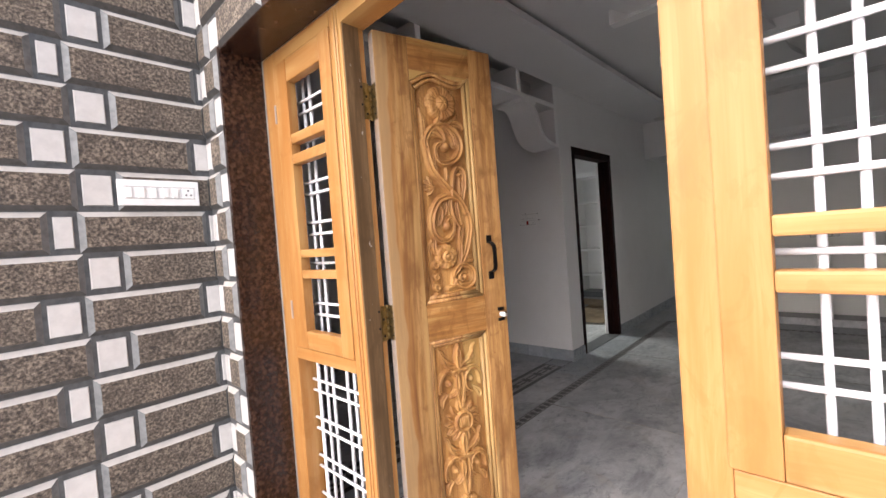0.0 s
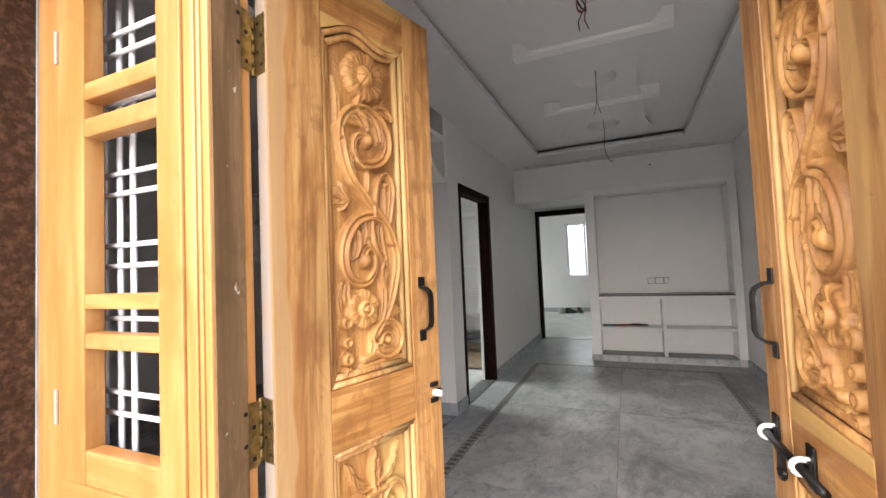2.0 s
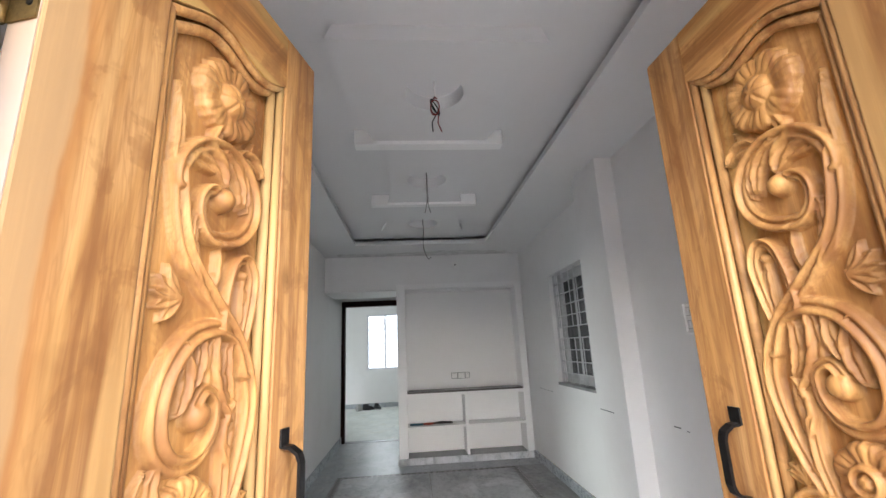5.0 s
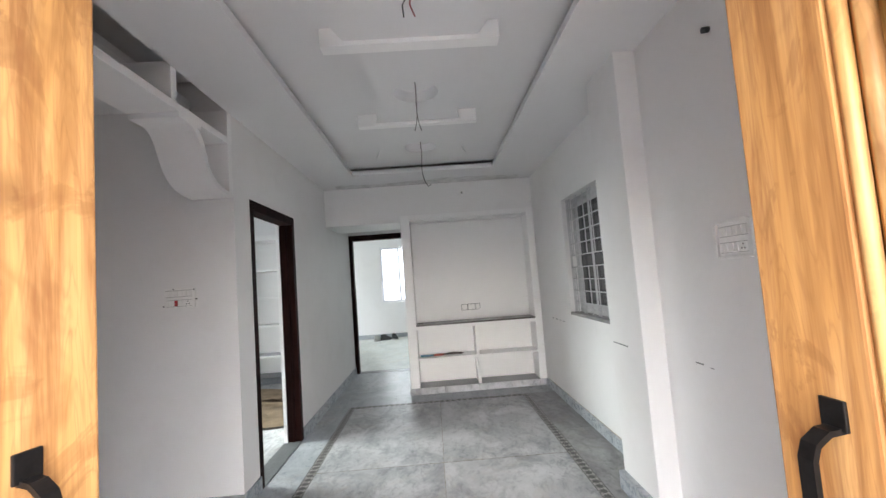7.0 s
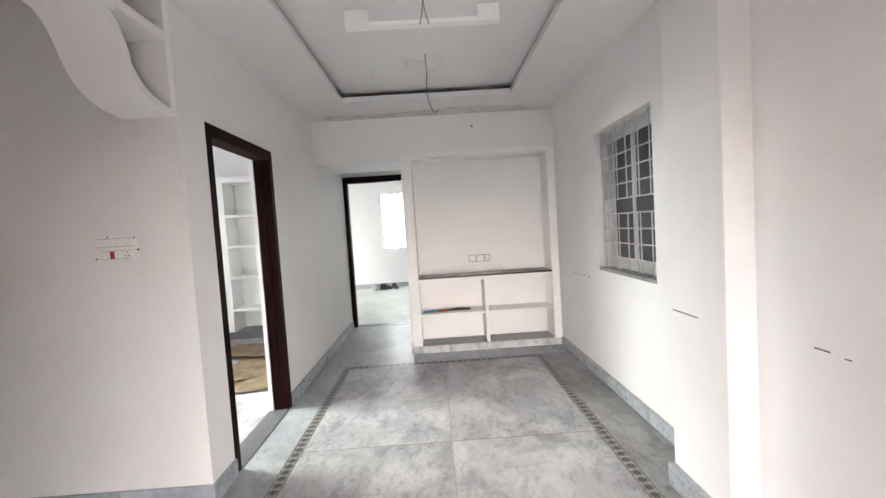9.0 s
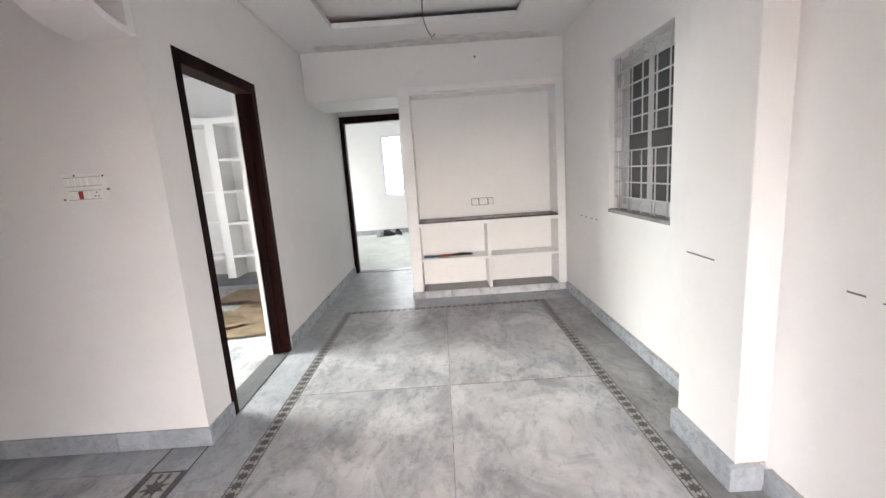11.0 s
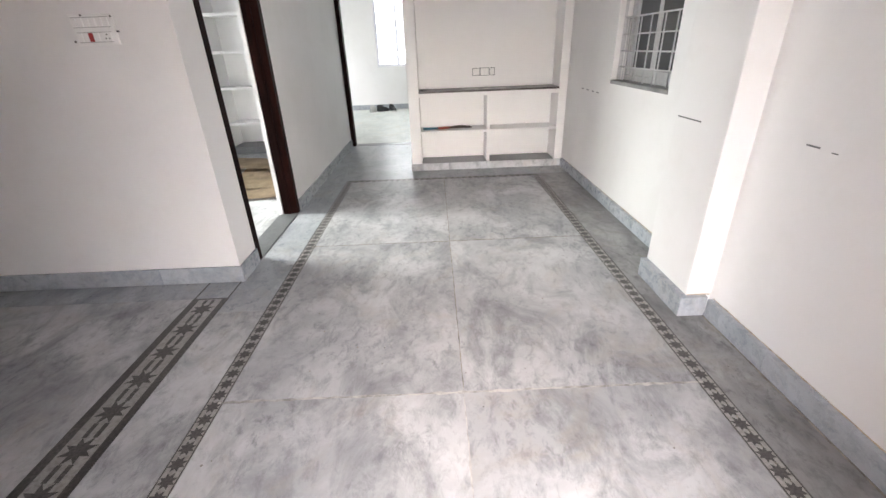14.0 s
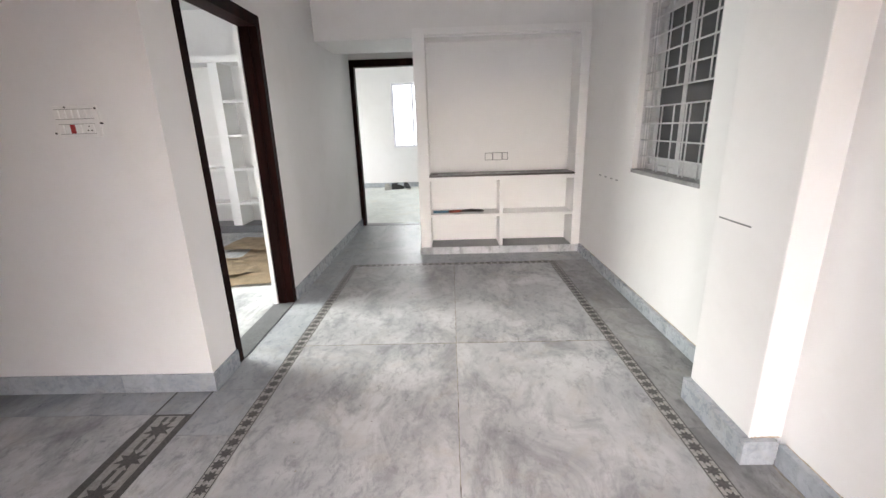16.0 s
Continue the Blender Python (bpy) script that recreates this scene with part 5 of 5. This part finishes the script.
def frustum_mesh(name, w, h, d, bev, top, side, bottom, face):
    """A bevelled block lying on a wall: base rectangle w x h, depth d, face inset by bev. Local x across, z up, looks along -y."""
    bm = bmesh.new()
    b = [bm.verts.new((x, 0, z)) for x, z in ((-w / 2, -h / 2), (w / 2, -h / 2), (w / 2, h / 2), (-w / 2, h / 2))]
    f = [bm.verts.new((x, -d, z)) for x, z in ((-w / 2 + bev, -h / 2 + bev), (w / 2 - bev, -h / 2 + bev), (w / 2 - bev, h / 2 - bev), (-w / 2 + bev, h / 2 - bev))]
    bm.faces.new(f).material_index = 0
    for i, mi in ((0, 3), (1, 2), (2, 1), (3, 2)):
        bm.faces.new([b[i], b[(i + 1) % 4], f[(i + 1) % 4], f[i]]).material_index = mi
    bmesh.ops.recalc_face_normals(bm, faces=bm.faces[:])
    me = bpy.data.meshes.new(name)
    bm.to_mesh(me)
    bm.free()
    for mt in (face, top, side, bottom):
        me.materials.append(mt)
    return me


MESHES = {}


def wall_block(parent, kind, c0, c1, zc, place):
    w = round(c1 - c0, 3)
    if w < 0.012:
        return
    key = (kind, w)
    if key not in MESHES:
        if kind == "brick":
            MESHES[key] = frustum_mesh("brick", w, ROW - 0.004, 0.013, min(0.018, w / 3), tile_cream, tile_bevel_side, tile_bevel_dark, stone_brick)
        else:
            MESHES[key] = frustum_mesh("white_tile", w, ROW - 0.036, 0.006, 0.003, tile_white, tile_white, tile_bevel_side, tile_white)
    ob = new("brick" if kind == "brick" else "white_tile", MESHES[key])
    ob.parent = parent
    ob.matrix_basis = place((c0 + c1) / 2, zc)


def tiled(parent, lo, hi, z_top, place, shift=0.0):
    """Rows of stone bricks and white squares, two alternating courses, clipped between lo and hi."""
    r = 0
    while Z0 + (r + 1) * ROW < z_top + ROW:
        zc = Z0 + (r + 0.5) * ROW
        odd = (r - 11) % 2 == 0
        narrow = (r - 11) % 4 == 2
        base = 0.507 if odd else 0.622
        for k in range(-6, 8):
            b0 = base + shift + k * 0.472
            b1 = b0 + 0.363
            if narrow:
                spans = (("brick", b0, b1 + 0.034), ("white", b1 + 0.046, b0 + 0.472 - 0.012))
            else:
                spans = (("brick", b0, b1), ("white", b1 + 0.013, b0 + 0.472 - 0.013))
            for kind, a, b in spans:
                a, b = max(a, lo), min(b, hi)
                if b > a:
                    wall_block(parent, kind, a, b, zc, place)
        r += 1


pw = tagged(new("wall_tiles"), "porch wall of brown stone bricks and white squares", "tiled wall", kind="structure")
part("backing", boxes((PX - 0.012, PX, -0.15, PY, 0, 2.95)), tile_grey, pw)
tiled(pw, -0.15, PY - 0.004, 2.9, lambda c, z: pose(PX, c, z, 0, 0, 90))
fw = tagged(new("facade_tiles"), "facade strip of stone bricks and white squares", "tiled wall", kind="structure")
part("backing", boxes((PX, FX0 - 0.021, PY - 0.010, PY - 0.0005, 0, 2.95)), tile_grey, fw)
part("backing", boxes((FX0 - 0.021, 2.2, PY - 0.010, PY - 0.0005, FZ + 0.021, 2.95)), tile_grey, fw)
part("backing", boxes((FX1 + 0.021, 2.2, PY - 0.010, PY - 0.0005, 0, FZ + 0.021)), tile_grey, fw)


def tiles_front(lo, hi, za, zb):
    r = 0
    while Z0 + (r + 0.5) * ROW < 2.9:
        zc = Z0 + (r + 0.5) * ROW
        if za < zc < zb:
            odd = (r - 11) % 2 == 0
            for k in range(-3, 12):
                b0 = (-2.08 if odd else -2.39) + k * 0.472
                for kind, a, b in (("white", b0 - 0.090, b0 - 0.016), ("brick", b0, b0 + 0.363)):
                    a, b = max(a, lo), min(b, hi)
                    if b > a:
                        wall_block(fw, kind, a, b, zc, lambda c, z: pose(c, PY - 0.010, z))
        r += 1


tiles_front(PX + 0.016, FX0 - 0.023, 0.0, 2.1)
tiles_front(PX + 0.016, 2.1, 2.1, 2.9)
tiles_front(FX1 + 0.023, 2.1, 0.0, 2.1)

# ---- marble floor: slabs, star border, wide inlay under the arch ----
fl = bpy.data.objects["floor"]
BX0, BX1, BY0, BY1 = -1.922, 0.158, 1.50, 6.185      # outer line of the star border
BW = 0.070


def slab(x0, x1, y0, y1, mat=marble_floor):
    g = 0.0012
    part("slab", boxes((x0 + g, x1 - g, y0 + g, y1 - g, -0.012, 0.0)), mat, fl)


ys = [BY0 + BW, 3.03, 4.515, BY1 - BW]
for xa, xb in ((BX0 + BW, -0.872), (-0.872, BX1 - BW)):
    for ya, yb in zip(ys, ys[1:]):
        slab(xa, xb, ya, yb)
for ya, yb in ((BY0, 2.2), (2.2, 3.70), (3.70, 5.0), (5.0, BY1)):
    slab(-2.186 if ya < 4 else XL, BX0, ya, min(yb, 4.05) if ya < 4 and yb > 4.05 else yb, marble_floor if ya < 3 else marble_edge)
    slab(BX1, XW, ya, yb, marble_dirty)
slab(XL, BX0, 4.05, 5.0, marble_edge)
for xa, xb in ((XL, -1.2), (-1.2, -0.3), (-0.3, XW)):
    slab(xa, xb, BY1, YU + 0.05, marble_edge)
slab(XL, UX0, YU + 0.05, 7.3, marble_edge)
slab(XL, UX0, 7.3, YE, marble_edge)
for xa, xb in ((-2.186, -1.0), (-1.0, XR)):
    slab(xa, xb, YF - 0.3, BY0, marble_edge)
for xa, xb in ((-5.2, -3.75), (-3.75, -2.392)):
    slab(xa, xb, YF - 0.3, 2.4)
    slab(xa, xb, 2.4, 3.85)
    slab(xa, xb, 3.85, 4.05, marble_edge)
for xa, xb in ((-5.2, -3.8), (-3.8, -2.33)):
    for ya, yb in ((4.2, 5.6), (5.6, 7.76)):
        slab(xa, xb, ya, yb)

# star border: light ground, two dark lines, dark eight-pointed stars
bm_l, bm_d = bmesh.new(), bmesh.new()


def star(bm, cx, cy, r, r2, n, z, turn=0.0):
    pts = [(cx + (r if i % 2 == 0 else r2) * math.cos(math.pi * i / n + turn), cy + (r if i % 2 == 0 else r2) * math.sin(math.pi * i / n + turn)) for i in range(2 * n)]
    prism(bm, pts, z - 0.004, z)


for x0, x1, y0, y1 in ((BX0, BX0 + BW, BY0, BY1), (BX1 - BW, BX1, BY0, BY1), (BX0 + BW, BX1 - BW, BY0, BY0 + BW), (BX0 + BW, BX1 - BW, BY1 - BW, BY1)):
    box(bm_l, x0, x1, y0, y1, -0.012, -0.0005)
    tall = y1 - y0 > x1 - x0
    length = (y1 - y0) if tall else (x1 - x0)
    for e in (0.001, BW - 0.005):
        box(bm_d, *((x0 + e, x0 + e + 0.004, y0, y1) if tall else (x0, x1, y0 + e, y0 + e + 0.004)), -0.004, 0.0006)
    n = int(length / 0.0635)
    for k in range(n):
        c = (k + 0.5) * length / n
        px, py = ((x0 + x1) / 2, y0 + c) if tall else (x0 + c, (y0 + y1) / 2)
        star(bm_d, px, py, 0.0318, 0.0178, 8, 0.0008, 0.39)
tagged(part("border_ground", bm_l, inlay_light, fl), kind="stuff")
tagged(part("border_stars", bm_d, inlay_dark, fl), kind="stuff")

# wide inlay: dark side bands, light ground, dark stars between pairs of bars
iy0, iy1 = YF - 0.3, 3.85
ix0, ix1 = -2.392, -2.186
part("inlay_ground", boxes((ix0, ix1, iy0, iy1, -0.012, -0.0004)), inlay_light, fl)
part("inlay_ground", boxes((ix0, ix1, iy1, 4.036, -0.012, -0.0004)), marble_edge, fl)
part("inlay_band", boxes((ix0, ix0 + 0.038, iy0, iy1, -0.006, 0.0004)), inlay_dark, fl)
part("inlay_band", boxes((ix1 - 0.034, ix1, iy0, iy1, -0.006, 0.0004)), inlay_dark, fl)
part("inlay_band", boxes((ix0 + 0.002, ix0 + 0.012, iy1, 4.036, -0.006, 0.0004)), inlay_dark, fl)
part("inlay_band", boxes((ix1 - 0.010, ix1 - 0.001, iy1, 4.036, -0.006, 0.0004)), inlay_dark, fl)
part("inlay_band", boxes((ix0 + 0.038, ix1 - 0.034, iy1 - 0.010, iy1, -0.006, 0.0004)), inlay_dark, fl)
cx = (ix0 + ix1 + 0.004) / 2
y = 3.738
for dx in (-0.030, 0.012):
    part("inlay_bar", boxes((cx + dx, cx + dx + 0.018, y + 0.056, y + 0.092, -0.006, 0.0005)), inlay_dark, fl)
while y > iy0 + 0.1:
    bm = bmesh.new()
    star(bm, cx, y, 0.063, 0.031, 8, 0.0006, math.pi / 8)
    part("inlay_star", bm, inlay_dark, fl)
    for dx in (-0.030, 0.012):
        part("inlay_bar", boxes((cx + dx, cx + dx + 0.018, y - 0.126, y - 0.058, -0.006, 0.0005)), inlay_dark, fl)
    y -= 0.1825

# smeared joint filler between the slabs, putty along the skirting and loose grit
rj = random.Random(5)


def filler(name, along, at, a, b, w, mat, label):
    """An uneven thin smear of joint filler, 0.6 mm proud of the slabs."""
    n = int((b - a) / 0.03)
    us = [a + (b - a) * k / n for k in range(n + 1)]
    lo = [at - w * (0.25 + 0.75 * rj.random() ** 2) for _ in us]
    hi = [at + w * (0.25 + 0.75 * rj.random() ** 2) for _ in us]
    bm = bmesh.new()
    pts = list(zip(us, lo)) + list(zip(us, hi))[::-1] if along == "x" else list(zip(lo, us))[::-1] + list(zip(hi, us))
    prism(bm, pts, -0.002, 0.0006)
    bmesh.ops.triangulate(bm, faces=bm.faces[:])
    structure(name, bm, mat, label, "joint")


joint_white = plain_material("joint_white", (0.52, 0.50, 0.47), 0.85, 0, 0.25, 18)
joint_brown = plain_material("joint_brown", (0.34, 0.305, 0.26), 0.85, 0, 0.35, 14)
filler("joint_filler", "x", 3.03, -1.88, 0.12, 0.010, joint_white, "whitish smeared filler in a floor joint")
filler("joint_filler", "x", 4.515, -1.88, 0.12, 0.006, joint_brown, "brown dirty filler in a floor joint")
filler("joint_filler", "y", -0.872, 3.06, 4.50, 0.0035, joint_brown, "brown dirty filler in a floor joint")
filler("joint_filler", "y", -0.872, 4.53, 6.10, 0.004, joint_brown, "brown dirty filler in a floor joint")
filler("joint_filler", "y", -0.872, 1.60, 3.00, 0.006, joint_white, "whitish smeared filler in a floor joint")
filler("joint_filler", "y", 0.132, 2.0, 6.0, 0.004, joint_brown, "brown dirt along the star border")
filler("joint_filler", "y", XR - 0.034, 1.6, 3.48, 0.006, joint_brown, "thin brown line along the foot of the skirting")
putty = plain_material("putty", (0.58, 0.48, 0.36), 0.9, 0, 0.25, 30)


def putty_bead(a, b, at):
    """An uneven bead of putty along the top of a skirting."""
    n = 60
    pts = [at(a + (b - a) * k / n) for k in range(n + 1)]
    structure("skirting_putty", tube(bmesh.new(), pts, [0.0012 + 0.0034 * rj.random() ** 2 for _ in pts], 5), putty, "uneven yellowish putty along the skirting top", "putty")


putty_bead(1.7, 3.48, lambda y: (XR - 0.001, y, 0.097 + 0.002 * rj.random()))
putty_bead(0.285, XR - 0.004, lambda x: (x, 3.509, 0.109 + 0.002 * rj.random()))
putty_bead(4.0, 6.4, lambda y: (XW - 0.001, y, 0.087 + 0.0015 * rj.random()))
smear = plain_material("plaster_smear", (0.74, 0.735, 0.73), 0.9, 0, 0.12, 9)
xs = [-2.0 + 0.055 * k for k in range(43)]
front = [6.30 + 0.09 * rj.random() + 0.05 * math.sin(3.1 * x) for x in xs]
bm = prism(bmesh.new(), [(x, y) for x, y in zip(xs, front)] + [(xs[-1], 6.546), (xs[0], 6.546)], ZC - 0.0015, ZC + 0.004)
bmesh.ops.triangulate(bm, faces=bm.faces[:])
structure("plaster_smear", bm, smear, "ragged grey plaster smear before the beam", "plaster")
bm = bmesh.new()
for _ in range(70):
    x, y, r = rj.uniform(-1.9, 0.3), rj.uniform(1.8, 6.0), rj.uniform(0.0015, 0.005)
    disc(bm, (x, y, 0.0), r, 0.002, "z", 6, r * 0.6)
tagged(part("grit", bm, joint_brown), "loose dark grit on the marble floor", "grit", kind="stuff")
